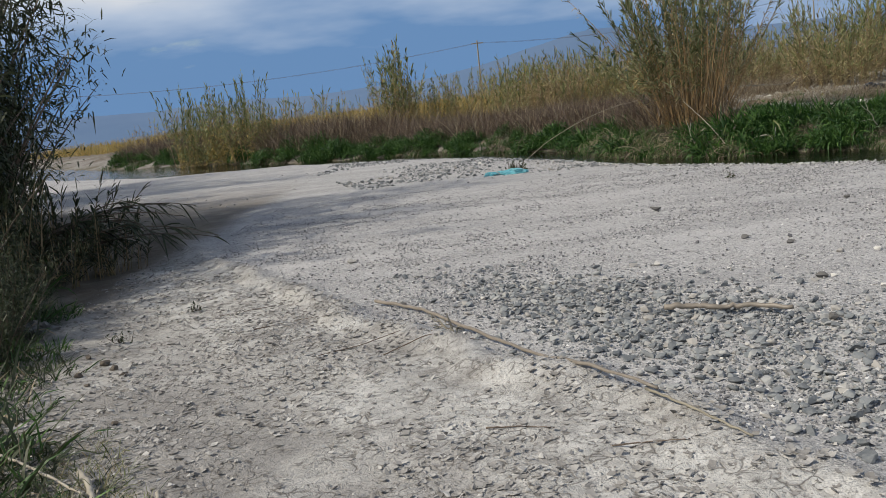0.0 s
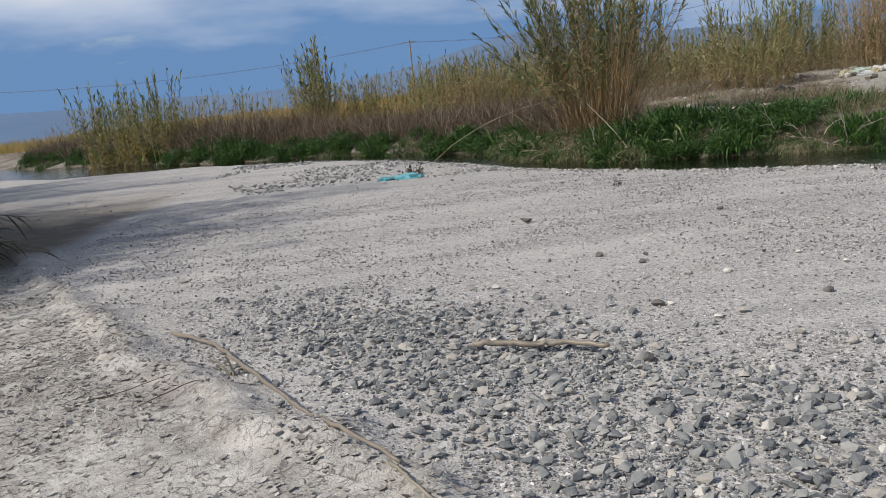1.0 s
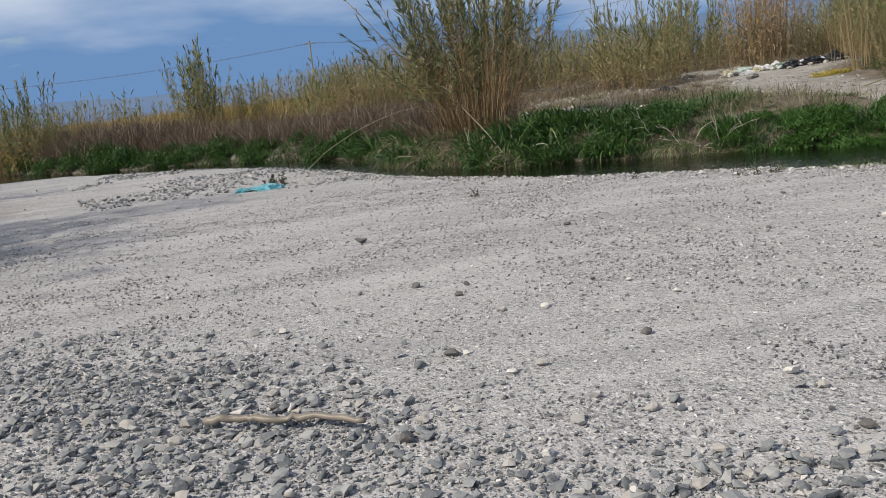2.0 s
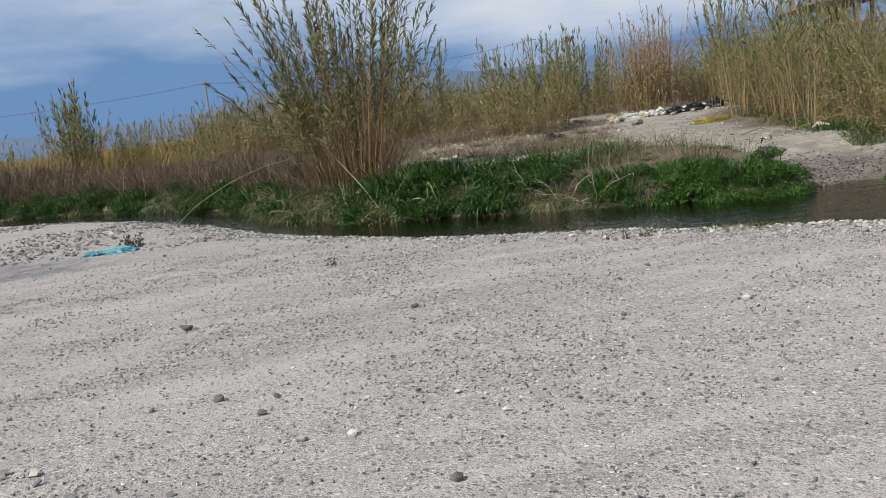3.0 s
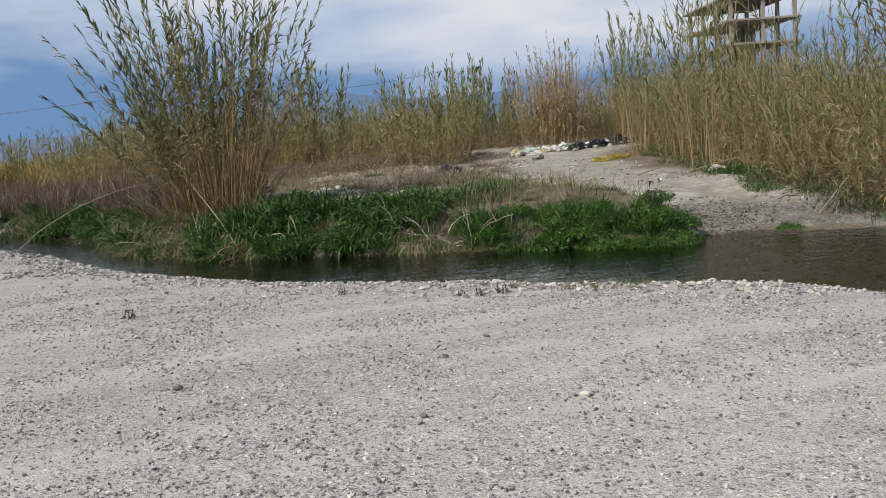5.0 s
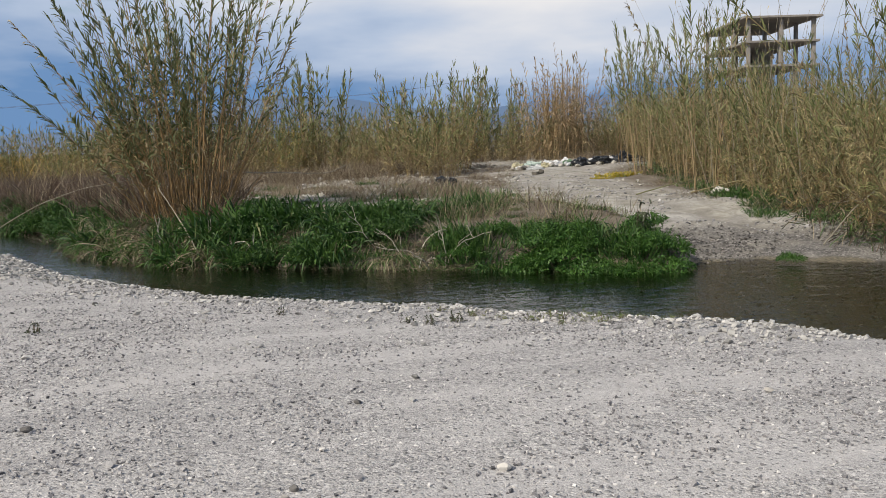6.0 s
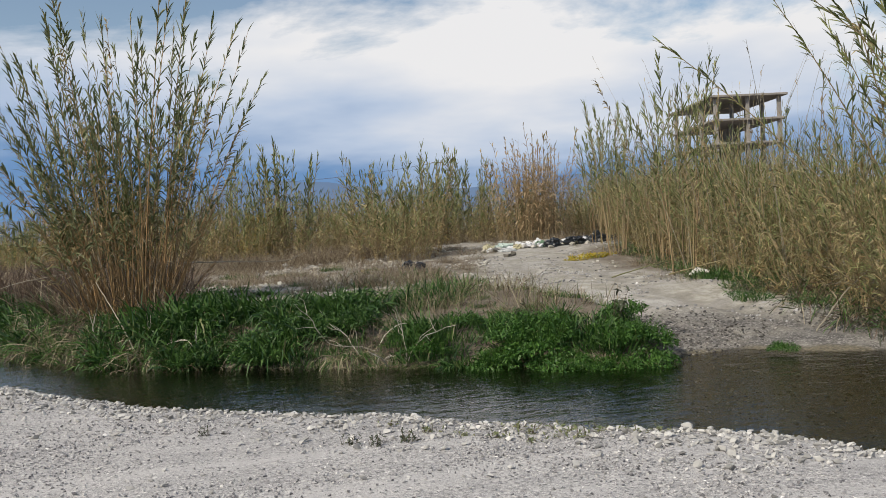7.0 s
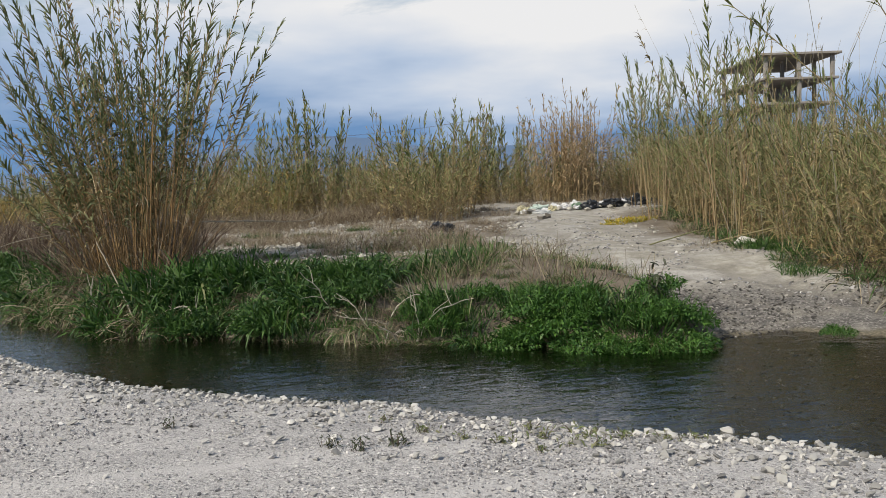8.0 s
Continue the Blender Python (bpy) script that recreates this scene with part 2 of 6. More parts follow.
    track = m.mix(m.ramp(m.noise(9.0, 6.0, 0.7), (0.48, 0.0), (0.62, 0.5)), track, (0.17, 0.152, 0.112))
    track = m.mix(m.ramp(m.noise(1.1, 6.0, 0.7), (0.4, 0.1), (0.6, 0.55)), track, gravel)
    track = m.mix(m.math("MULTIPLY", m.attr("rut"), 0.85), track, (0.21, 0.195, 0.17))
    bed = m.ramp(m.voronoi(26.0, out="Distance"), (0.0, (0.21, 0.185, 0.135)), (0.5, (0.13, 0.114, 0.08)), (1.0, (0.07, 0.062, 0.045)))
    c = m.mix(m.attr("silt"), gravel, silt)
    c = m.mix(m.attr("soil"), c, soil)
    c = m.mix(m.attr("track"), c, track)
    c = m.mix(m.math("MULTIPLY", m.attr("damp"), m.ramp(mid, (0.35, 0.5), (0.6, 1.0))), c, m.ramp(grain, (0.0, (0.055, 0.052, 0.05)), (0.7, (0.13, 0.123, 0.117)), (1.0, (0.30, 0.285, 0.27))))
    wet = m.math("ADD", m.attr("wet"), m.math("MULTIPLY", m.math("SUBTRACT", mid, 0.5), 0.5))
    c = m.mix(m.ramp(wet, (0.3, 0.0), (0.75, 1.0)), c, bed)
    m.colour(c)
    h = m.math("ADD", m.math("MULTIPLY", m.voronoi(90.0), -0.5), m.math("MULTIPLY", fine, 0.6))
    h = m.math("ADD", h, m.math("MULTIPLY", m.math("MULTIPLY", flake, crackmask), m.math("MULTIPLY", m.attr("silt"), 0.9)))
    scab = m.ramp(m.noise(15.0, 5.0, 0.7, distort=1.2), (0.46, 0.0), (0.52, 1.0))
    h = m.math("ADD", h, m.math("MULTIPLY", scab, m.math("MULTIPLY", m.attr("silt"), 1.2)))
    dry_stone = m.math("MULTIPLY", m.math("SUBTRACT", 1.0, m.attr("silt")), 0.8)
    h = m.math("ADD", h, m.math("MULTIPLY", lumps, dry_stone))
    m.bump(h, 0.6, 0.014)
    return m.m


def stone_mat():
    m = Mat("river_stone", 0.85)
    r = m.math("FRACT", m.math("ADD", m.island(), m.object_random()))
    c = m.ramp(r, (0.0, (0.075, 0.088, 0.102)), (0.35, (0.155, 0.172, 0.186)), (0.6, (0.24, 0.256, 0.265)), (0.82, (0.34, 0.346, 0.345)), (0.95, (0.33, 0.312, 0.29)), (1.0, (0.60, 0.585, 0.56)))
    c = m.mix(m.ramp(m.noise(35.0, 6.0, 0.7), (0.35, 0.0), (0.7, 0.35)), c, (0.40, 0.39, 0.375))
    m.colour(c).bump(m.noise(60.0, 5.0), 0.5, 0.006)
    return m.m


def plain_stone(name, c):
    m = Mat(name, 0.85)
    m.colour(m.mix(m.ramp(m.noise(22.0, 6.0, 0.7), (0.35, 0.0), (0.7, 0.6)), c, tuple(x * 0.62 for x in c))).bump(m.noise(45.0, 6.0), 0.6, 0.008)
    return m.m


def gravel_mat():
    m = Mat("gravel_stone", 0.88)
    c = m.ramp(m.island(), (0.0, (0.085, 0.085, 0.092)), (0.28, (0.215, 0.213, 0.222)), (0.62, (0.36, 0.355, 0.36)), (0.9, (0.50, 0.493, 0.493)), (1.0, (0.70, 0.69, 0.68)))
    m.colour(c)
    return m.m


M_GROUND, M_STONE, M_GRAVEL = ground_mat(), stone_mat(), gravel_mat()
M_WHITE_STONE = plain_stone("white_stone", (0.66, 0.64, 0.60))
M_DARK_STONE = plain_stone("dark_stone", (0.14, 0.135, 0.13))
M_BANK_STONE = plain_stone("bank_stone", (0.42, 0.40, 0.37))


def water_mat():
    m = Mat("stream_water", 0.04)
    mp = m.n.new("ShaderNodeMapping")
    mp.inputs["Rotation"].default_value = (0, 0, radians(48))
    mp.inputs["Scale"].default_value = (1.0, 2.4, 1.0)
    m.l.new(m.geo.outputs["Position"], mp.inputs["Vector"])
    h = m.math("ADD", m.noise(5.0, 3.0, 0.55, mp.outputs[0], 0.4), m.math("MULTIPLY", m.noise(1.6, 2.0, 0.5, mp.outputs[0], 0.3), 1.5))
    bp = m.n.new("ShaderNodeBump")
    bp.inputs["Strength"].default_value, bp.inputs["Distance"].default_value = 0.5, 0.02
    m.l.new(h, bp.inputs["Height"])
    gl = m.n.new("ShaderNodeBsdfGlossy")
    gl.inputs["Roughness"].default_value = 0.06
    gl.inputs["Color"].default_value = (1, 1, 1, 1)
    m.l.new(bp.outputs[0], gl.inputs["Normal"])
    tr = m.n.new("ShaderNodeBsdfTransparent")
    tr.inputs["Color"].default_value = (0.60, 0.56, 0.43, 1)
    fr = m.n.new("ShaderNodeFresnel")
    fr.inputs["IOR"].default_value = 1.5
    m.l.new(bp.outputs[0], fr.inputs["Normal"])
    mx = m.n.new("ShaderNodeMixShader")
    m.l.new(fr.outputs[0], mx.inputs[0]); m.l.new(tr.outputs[0], mx.inputs[1]); m.l.new(gl.outputs[0], mx.inputs[2])
    m.l.new(mx.outputs[0], m.n["Material Output"].inputs["Surface"])
    return m.m


M_WATER = water_mat()


def concrete_mat(name, c):
    m = Mat(name, 0.9)
    m.colour(m.mix(m.ramp(m.noise(0.8, 7.0, 0.65), (0.35, 0.0), (0.7, 0.7)), c, tuple(x * 0.6 for x in c))).bump(m.noise(6.0, 5.0), 0.3, 0.03)
    return m.m


M_CONCRETE = concrete_mat("raw_concrete", (0.30, 0.282, 0.262))


def plastic_mat(name, c, rough=0.35):
    m = Mat(name, rough)
    m.colour(m.mix(m.ramp(m.noise(9.0, 4.0), (0.35, 0.0), (0.7, 0.5)), c, tuple(x * 0.6 for x in c))).bump(m.noise(16.0, 4.0), 0.5, 0.02)
    return m.m


M_BLUE_BAG = plastic_mat("turquoise_plastic", (0.13, 0.42, 0.50))

M_BLACK_BAG = plastic_mat("black_plastic", (0.018, 0.022, 0.028))
M_RUBBLE = plain_stone("rubble", (0.45, 0.435, 0.39))


# ---- mesh writing ----
def mesh_of(name, verts, faces, mat, smooth=False):
    me = bpy.data.meshes.new(name)
    me.from_pydata(verts, [], faces)
    me.materials.append(mat)
    if smooth:
        me.shade_smooth()
    me.update()
    return me


def part(name, me, parent, label=""):
    """Links a mesh as one object under a thing."""
    ob = new(name, me)
    ob.parent = parent
    return tagged(ob, label)


def join_arrays(chunks):
    """Chunks of (verts n x 3, list of face index arrays): one list of each."""
    vs, fs, k = [], [], 0
    for v, faces in chunks:
        vs.append(v)
        for f in faces:
            fs.extend((f + k).tolist())
        k += len(v)
    return np.concatenate(vs).tolist(), fs


def unit(v):
    return v / np.maximum(np.linalg.norm(v, axis=-1, keepdims=True), 1e-9)


def blades(p, d, length, width, droop, rng, segs=3, taper=0.55):
    """Leaf blades: rooted at p (n x 3), leaving along d, arching down by droop, each a pointed strip."""
    n = len(p)
    length, width, droop = (np.broadcast_to(np.asarray(q, float), (n,)) for q in (length, width, droop))
    d = unit(d)
    side = unit(np.cross(d, np.array([0, 0, 1.0])) + rng.normal(0, 0.35, (n, 3)))
    pts = []
    for k in range(segs + 1):
        s = k / segs
        c = p + d * (length * s)[:, None]
        c[:, 2] -= droop * length * s * s
        w = width * (0.5 if k else 0.3) * (1 - taper * s * s)
        if k < segs:
            pts += [c - side * w[:, None], c + side * w[:, None]]
        else:
            pts.append(c)
    v = np.stack(pts, 1).reshape(-1, 3)
    m = 2 * segs + 1
    o = np.arange(n)[:, None] * m
    quads = np.concatenate([o + np.array([2 * k, 2 * k + 1, 2 * k + 3, 2 * k + 2]) for k in range(segs - 1)]) if segs > 1 else np.zeros((0, 4), int)
    tris = o + np.array([2 * segs - 2, 2 * segs - 1, 2 * segs])
    return v, [quads, tris]


def tubes(paths, radii, sides=4):
    """Round stems: paths n x k x 3, radii n x k."""
    n, k, _ = paths.shape
    t = unit(np.gradient(paths, axis=1))
    ref = np.where(np.abs(t[..., 2:3]) > 0.9, np.array([1.0, 0, 0]), np.array([0, 0, 1.0]))
    u = unit(np.cross(t, ref))
    w = np.cross(t, u)
    an = np.arange(sides) * 2 * math.pi / sides
    ring = u[:, :, None] * np.cos(an)[None, None, :, None] + w[:, :, None] * np.sin(an)[None, None, :, None]
    v = (paths[:, :, None] + ring * radii[:, :, None, None]).reshape(-1, 3)
    base = (np.arange(n)[:, None, None] * k + np.arange(k - 1)[None, :, None]) * sides + np.arange(sides)[None, None, :]
    nxt = (np.arange(n)[:, None, None] * k + np.arange(k - 1)[None, :, None]) * sides + (np.arange(sides)[None, None, :] + 1) % sides
    quads = np.stack([base, nxt, nxt + sides, base + sides], -1).reshape(-1, 4)
    return v, [quads]


def vnoise(x, y, scale, seed=0):
    """Smooth value noise, 0 to 1."""
    x, y = x * scale, y * scale
    xi, yi = np.floor(x).astype(np.int64), np.floor(y).astype(np.int64)
    fx, fy = x - xi, y - yi
    fx, fy = fx * fx * (3 - 2 * fx), fy * fy * (3 - 2 * fy)

    def h(a, b):
        q = (a * 374761393 + b * 668265263 + seed * 1442695041) & 0xFFFFFFFF
        q = ((q ^ (q >> 13)) * 1274126177) & 0xFFFFFFFF
        return ((q ^ (q >> 16)) & 0xFFFF) / 65535.0

    return (h(xi, yi) * (1 - fx) + h(xi + 1, yi) * fx) * (1 - fy) + (h(xi, yi + 1) * (1 - fx) + h(xi + 1, yi + 1) * fx) * fy


# ---- the plan ----
WATER_Z = -0.09
NEAR = np.array([(-60, 105), (-38, 78), (-21, 50), (-10.8, 37.5), (-5, 35.6), (-1.6, 31.8), (1.4, 28.2), (3.2, 23.2), (4.15, 19.7), (5.3, 17.3), (6.3, 15.75), (7.35, 14.65), (8.3, 13.9), (8.95, 13.0), (9.68, 12.26), (10.36, 11.72), (10.84, 10.98), (11.15, 10.25), (12, 7), (13, 2), (14, -12)], float)
FAR = np.array([(-55, 112), (-38, 92), (-22, 62), (-16.5, 56), (-11, 48), (-5.6, 39.2), (-2, 36.5), (1.5, 32), (3.85, 27.6), (4.8, 22.1), (6.35, 19.5), (7.85, 18.25), (9.1, 17.1), (10.4, 16.4), (11.1, 15.6), (12.3, 14.95), (13.0, 15.2), (13.8, 15.1), (14.9, 13.9), (16.2, 11), (17.4, 5), (18.5, -12)], float)
RIDGE = np.array([(-4.2, 13.5), (-2.47, 9.92), (-1.38, 7.8), (-0.86, 6.58), (-0.4, 5.88), (0, 5.35), (0.3, 4.8), (0.63, 4.3), (0.9, 3.85), (1.1, 3.4), (1.4, 2.9), (2.2, 1.2)], float)
PATHLINE = np.array([(14.6, 14.6), (14.5, 18.0), (15.0, 20.8), (17.7, 28.5), (20.6, 34.6)], float)
REEDFOOT = np.array([(16.9, 6), (16.4, 12), (16.2, 15), (16.8, 17.4), (17.7, 20.5), (19.2, 24.5), (22.2, 30.5), (29, 42)], float)


def line_dist(line, x, y):
    """Distance to a polyline, and on which side (left positive)."""
    best, side = np.full(x.shape, 1e9), np.zeros(x.shape)
    for (ax, ay), (bx, by) in zip(line[:-1], line[1:]):
        dx, dy = bx - ax, by - ay
        t = np.clip(((x - ax) * dx + (y - ay) * dy) / (dx * dx + dy * dy), 0, 1)
        d = np.hypot(x - ax - t * dx, y - ay - t * dy)
        s = dx * (y - ay) - dy * (x - ax)
        near = d < best
        best, side = np.where(near, d, best), np.where(near, np.sign(s), side)
    return best, side


def sstep(a, b, x):
    t = np.clip((x - a) / (b - a), 0, 1)
    return t * t * (3 - 2 * t)


def plan(x, y):
    """Height of the ground and its zones."""
    x, y = np.asarray(x, float), np.asarray(y, float)
    dn, sn = line_dist(NEAR, x, y)
    df, sf = line_dist(FAR, x, y)
    wob = (vnoise(x, y, 2.3, 3) - 0.5) * 0.22 + (vnoise(x, y, 7.0, 4) - 0.5) * 0.08
    near = sn < 0
    far = sf > 0
    dn2 = np.maximum(dn + wob, 0)
    hn = -0.098 + 0.218 * (1 - np.exp(-dn2 / 0.95))
    beach = sstep(12.2, 13.2, x) * sstep(30, 22, y)
    ramp = 0.52 * sstep(10.5, 22, df) + 0.3 * sstep(24, 160, df)
    hb = -0.115 + (0.70 + 0.14 * vnoise(x, y, 0.3, 8)) * (1 - np.exp(-np.maximum(df + wob, 0) / 0.8))
    hs = -0.115 + 0.72 * (1 - np.exp(-np.maximum(df + wob, 0) / 3.6))
    hf = hb * (1 - beach) + hs * beach + ramp
    dmin = np.minimum(dn, df)
    hw = -0.115 - 0.16 * (1 - np.exp(-dmin / 0.5))
    z = np.where(near, hn, np.where(far, hf, hw))
    # the low ridge of silt and the crust behind it
    dr, sr = line_dist(RIDGE, x + 0.30 * (vnoise(x, y, 1.3, 50) - 0.5) + 0.16 * (vnoise(x, y, 4.1, 51) - 0.5), y + 0.2 * (vnoise(x, y, 2.3, 52) - 0.5))
    inside = near & (y < 14) & (x < 6)
    crust = np.where(inside, sstep(-0.22, 0.15, -sr * dr + 0.16 * (vnoise(x, y, 6.0, 53) - 0.5)), 0.0)
    crust = crust * sstep(14, 12, y)
    z = z + np.where(inside, 0.08 * np.exp(-(dr / 0.12) ** 2) * (0.25 + 1.3 * vnoise(x, y, 2.4, 9)), 0)
    z = z - 0.05 * crust * sstep(0.1, 1.5, dr)
    z = z + crust * (0.022 * (vnoise(x, y, 6.0, 16) - 0.5) + 0.014 * (vnoise(x, y, 13.0, 17) - 0.5))
    # rise towards the bushes on the near side's edge
    z = z + np.where(near, 0.5 * sstep(-3.8, -6.5, x + 0.08 * (y - 8)) * sstep(22, 12, y), 0)
    # unevenness
    amp = np.where(near, 0.03, np.where(far, 0.10, 0.03)) * sstep(0.0, 1.2, dmin)
    z = z + amp * (vnoise(x, y, 0.55, 1) + 0.5 * vnoise(x, y, 1.7, 2) - 0.75)
    z = z + 0.012 * (vnoise(x, y, 9.0, 5) - 0.5) + 0.008 * (vnoise(x, y, 21.0, 6) - 0.5)
    z = z + np.where(far, 0.05 * (vnoise(x, y, 2.1, 18) - 0.5) + 0.035 * (vnoise(x, y, 4.7, 19) - 0.5), 0) * sstep(0.2, 1.0, df)
    dp, _ = line_dist(PATHLINE, x, y)
    track = np.where(far, np.maximum(sstep(1.9, 1.1, dp + 1.1 * (vnoise(x, y, 0.9, 11) - 0.5)), sstep(13.2, 14.2, x) * beach * sstep(7.0, 5.0, df)), 0)
    flat = sstep(3.0, 5.0, df) * sstep(7, 9, x) * sstep(44, 40, y)
    track = np.maximum(track, np.where(far, 0.85 * flat * sstep(0.38, 0.56, 0.6 * vnoise(x, y, 0.33, 21) + 0.4 * vnoise(x, y, 1.4, 25)), 0))
    z = z - np.where(far, 0.05 * np.exp(-((dp - 0.75) / 0.2) ** 2), 0)
    dr2, sr2 = line_dist(REEDFOOT, x, y)
    track = np.where(sr2 < 0, track * sstep(0.6, 0.0, dr2), track)
    soil = np.where(far, 1.0, np.where(near, sstep(-3.05, -3.75, x - 0.42 * (7.0 - y) * (y < 7.0) + 0.3 * (vnoise(x, y, 1.2, 13) - 0.5)) * sstep(25, 14, y), 0))
    wet = np.where(near, sstep(0.12, -0.02, dn2) , np.where(far, sstep(0.5, 0.1, df) * beach + sstep(0.25, 0.0, df) * (1 - beach), 1.0))
    salt = crust * np.exp(-(np.maximum(dr - 0.75 + 0.5 * (vnoise(x, y, 0.9, 15) - 0.5), 0) / 0.4) ** 2) * sstep(0.25, 0.5, vnoise(x, y, 0.7, 14) + 0.2) + 0.55 * np.where(inside, np.exp(-(dr / 0.17) ** 2), 0)
    damp = np.where(far, sstep(3.2, 1.6, df + 1.2 * (vnoise(x, y, 0.8, 12) - 0.5)) * beach, 0)
    rut = np.where(far, np.exp(-((dp - 0.7) / 0.22) ** 2), 0) * (0.4 + 0.6 * vnoise(x, y, 0.8, 20))
    return z, crust, soil, track, wet, np.clip(salt, 0, 1), damp, rut


def h(x, y):
    return float(plan(np.array([x]), np.array([y]))[0][0])


def hs(xy):
    return plan(xy[:, 0], xy[:, 1])[0]


def spaced(lo, hi, step, far_lo, far_hi, grow_lo, grow_hi):
    mid = list(np.arange(lo, hi + step / 2, step))
    out, s = [hi], step
    while out[-1] < far_hi:
        s *= grow_hi
        out.append(out[-1] + s)
    left, s = [lo], step
    while left[-1] > far_lo:
        s *= grow_lo
        left.append(left[-1] - s)
    return np.array(left[:0:-1] + mid + out[1:])


# ---- ground and water ----
gx, gy = spaced(-4.2, 11.4, 0.08, -3200, 3200, 1.12, 1.06), spaced(2.6, 15.0, 0.08, -3200, 3200, 1.15, 1.055)
GX, GY = np.meshgrid(gx, gy)
gz, g_silt, g_soil, g_track, g_wet, g_salt, g_damp, g_rut = plan(GX.ravel(), GY.ravel())
nx, ny = len(gx), len(gy)
idx = (np.arange(ny - 1)[:, None] * nx + np.arange(nx - 1)[None, :]).ravel()
ground_me = mesh_of("ground", np.stack([GX.ravel(), GY.ravel(), gz], 1).tolist(), np.stack([idx, idx + 1, idx + nx + 1, idx + nx], 1).tolist(), M_GROUND, True)
for nm, vals in (("silt", g_silt), ("soil", g_soil), ("track", g_track), ("wet", g_wet), ("salt", g_salt), ("damp", g_damp), ("rut", g_rut)):
    ground_me.attributes.new(nm, "FLOAT", "POINT").data.foreach_set("value", vals.astype(np.float32))
ground = tagged(new("ground", ground_me), "pale dry river bed of gravel and cracked silt", "ground", kind="structure")

bm = bmesh.new()
# a sheet a little wider than the channel; the banks rise through it
wide_n = NEAR + np.array([-0.5, -0.5])
wide_f = FAR + np.array([0.5, 0.5])
res = [np.stack([np.interp(np.linspace(0, 1, 60), np.linspace(0, 1, len(q)), q[:, k]) for k in (0, 1)], 1) for q in (wide_n, wide_f)]
rows_w = [[bm.verts.new((*(res[0][i] * (1 - s) + res[1][i] * s), WATER_Z)) for i in range(60)] for s in (0, 0.33, 0.66, 1)]
for r0, r1 in zip(rows_w[:-1], rows_w[1:]):
    for i in range(59):
        bm.faces.new((r0[i], r0[i + 1], r1[i + 1], r1[i]))
water_me = bpy.data.meshes.new("water")
bm.to_mesh(water_me); bm.free()
water_me.materials.append(M_WATER)
water_me.shade_smooth()
water = tagged(new("water", water_me), "shallow clear brown stream over pebbles, faintly rippled", "water", kind="structure")


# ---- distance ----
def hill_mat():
    m = Mat("haze_painted_hill", 1.0)
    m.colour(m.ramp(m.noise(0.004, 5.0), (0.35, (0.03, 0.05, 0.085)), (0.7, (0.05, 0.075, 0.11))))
    m.b.inputs["Emission Color"].default_value = (0.13, 0.23, 0.42, 1)  # haze of the air between, painted as a blue glow
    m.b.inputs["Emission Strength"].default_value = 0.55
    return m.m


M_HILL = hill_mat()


def hills():
    """A far ridge, blue haze painted on, all along the horizon ahead."""
    az = np.linspace(-1.5, 1.9, 200)
    top = 70 + 85 * np.exp(-((az - 0.20) / 0.12) ** 2) + 60 * np.exp(-((az - 0.52) / 0.15) ** 2) + 22 * vnoise(az * 9, az * 0, 1.0, 22) + 9 * vnoise(az * 31, az * 0, 1.0, 23)
    v, f = [], []
    for k, (r, s) in enumerate(((2250, -0.05), (2400, 0.5), (2600, 1.0), (2950, 0.0))):
        for a, t in zip(az, top):
            v.append((r * math.sin(a), r * math.cos(a), t * s * (0.85 + 0.3 * vnoise(np.array(a * 20), np.array(k * 5.0), 1.0, 24)) if s < 1 else t))
    n = len(az)
    for k in range(3):
        for i in range(n - 1):
            f.append((k * n + i, k * n + i + 1, (k + 1) * n + i + 1, (k + 1) * n + i))
    return tagged(new("backdrop_hills", mesh_of("hills", v, f, M_HILL, True)), "distant mountain ridge on the horizon, blue haze painted into its colour", "hills", kind="structure")


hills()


# ---- plants ----
def cane_paths(n, radius, hmin, hmax, lean, rng, knots=6, base=None, lean_dir=None, bend=0.25, sway=0.0):
    """Centre lines of canes that fan out from a common root patch."""
    a = rng.uniform(0, 2 * math.pi, n)
    r = radius * np.sqrt(rng.uniform(0, 1, n))
    p0 = np.stack([r * np.cos(a), r * np.sin(a), np.full(n, -0.08)], 1)
    if base is not None:
        p0 = base
    out = np.stack([np.cos(a), np.sin(a), np.zeros(n)], 1) * (0.25 + 0.75 * r / max(radius, 0.01))[:, None]
    out = out + rng.normal(0, 0.25, (n, 3)) * np.array([1, 1, 0])
    if lean_dir is not None:
        out = out + np.array([*lean_dir, 0.0])
    ln = lean * rng.uniform(0.2, 1.0, n)
    L = rng.uniform(hmin, hmax, n)
    s = np.linspace(0, 1, knots)
    path = p0[:, None] + L[:, None, None] * (out[:, None] * (ln[:, None] * (s + bend * s * s)[None])[..., None])
    path[:, :, 2] += L[:, None] * (s[None] * (1 - 0.18 * ln[:, None] * s[None]))
    if sway:
        b = rng.uniform(0, 2 * math.pi, n)
        w = sway * L * rng.uniform(-1, 1, n)
        path[:, :, 0] += (w * np.cos(b))[:, None] * (s * s * (1.6 - s))[None]
        path[:, :, 1] += (w * np.sin(b))[:, None] * (s * s * (1.6 - s))[None]
    return path, L


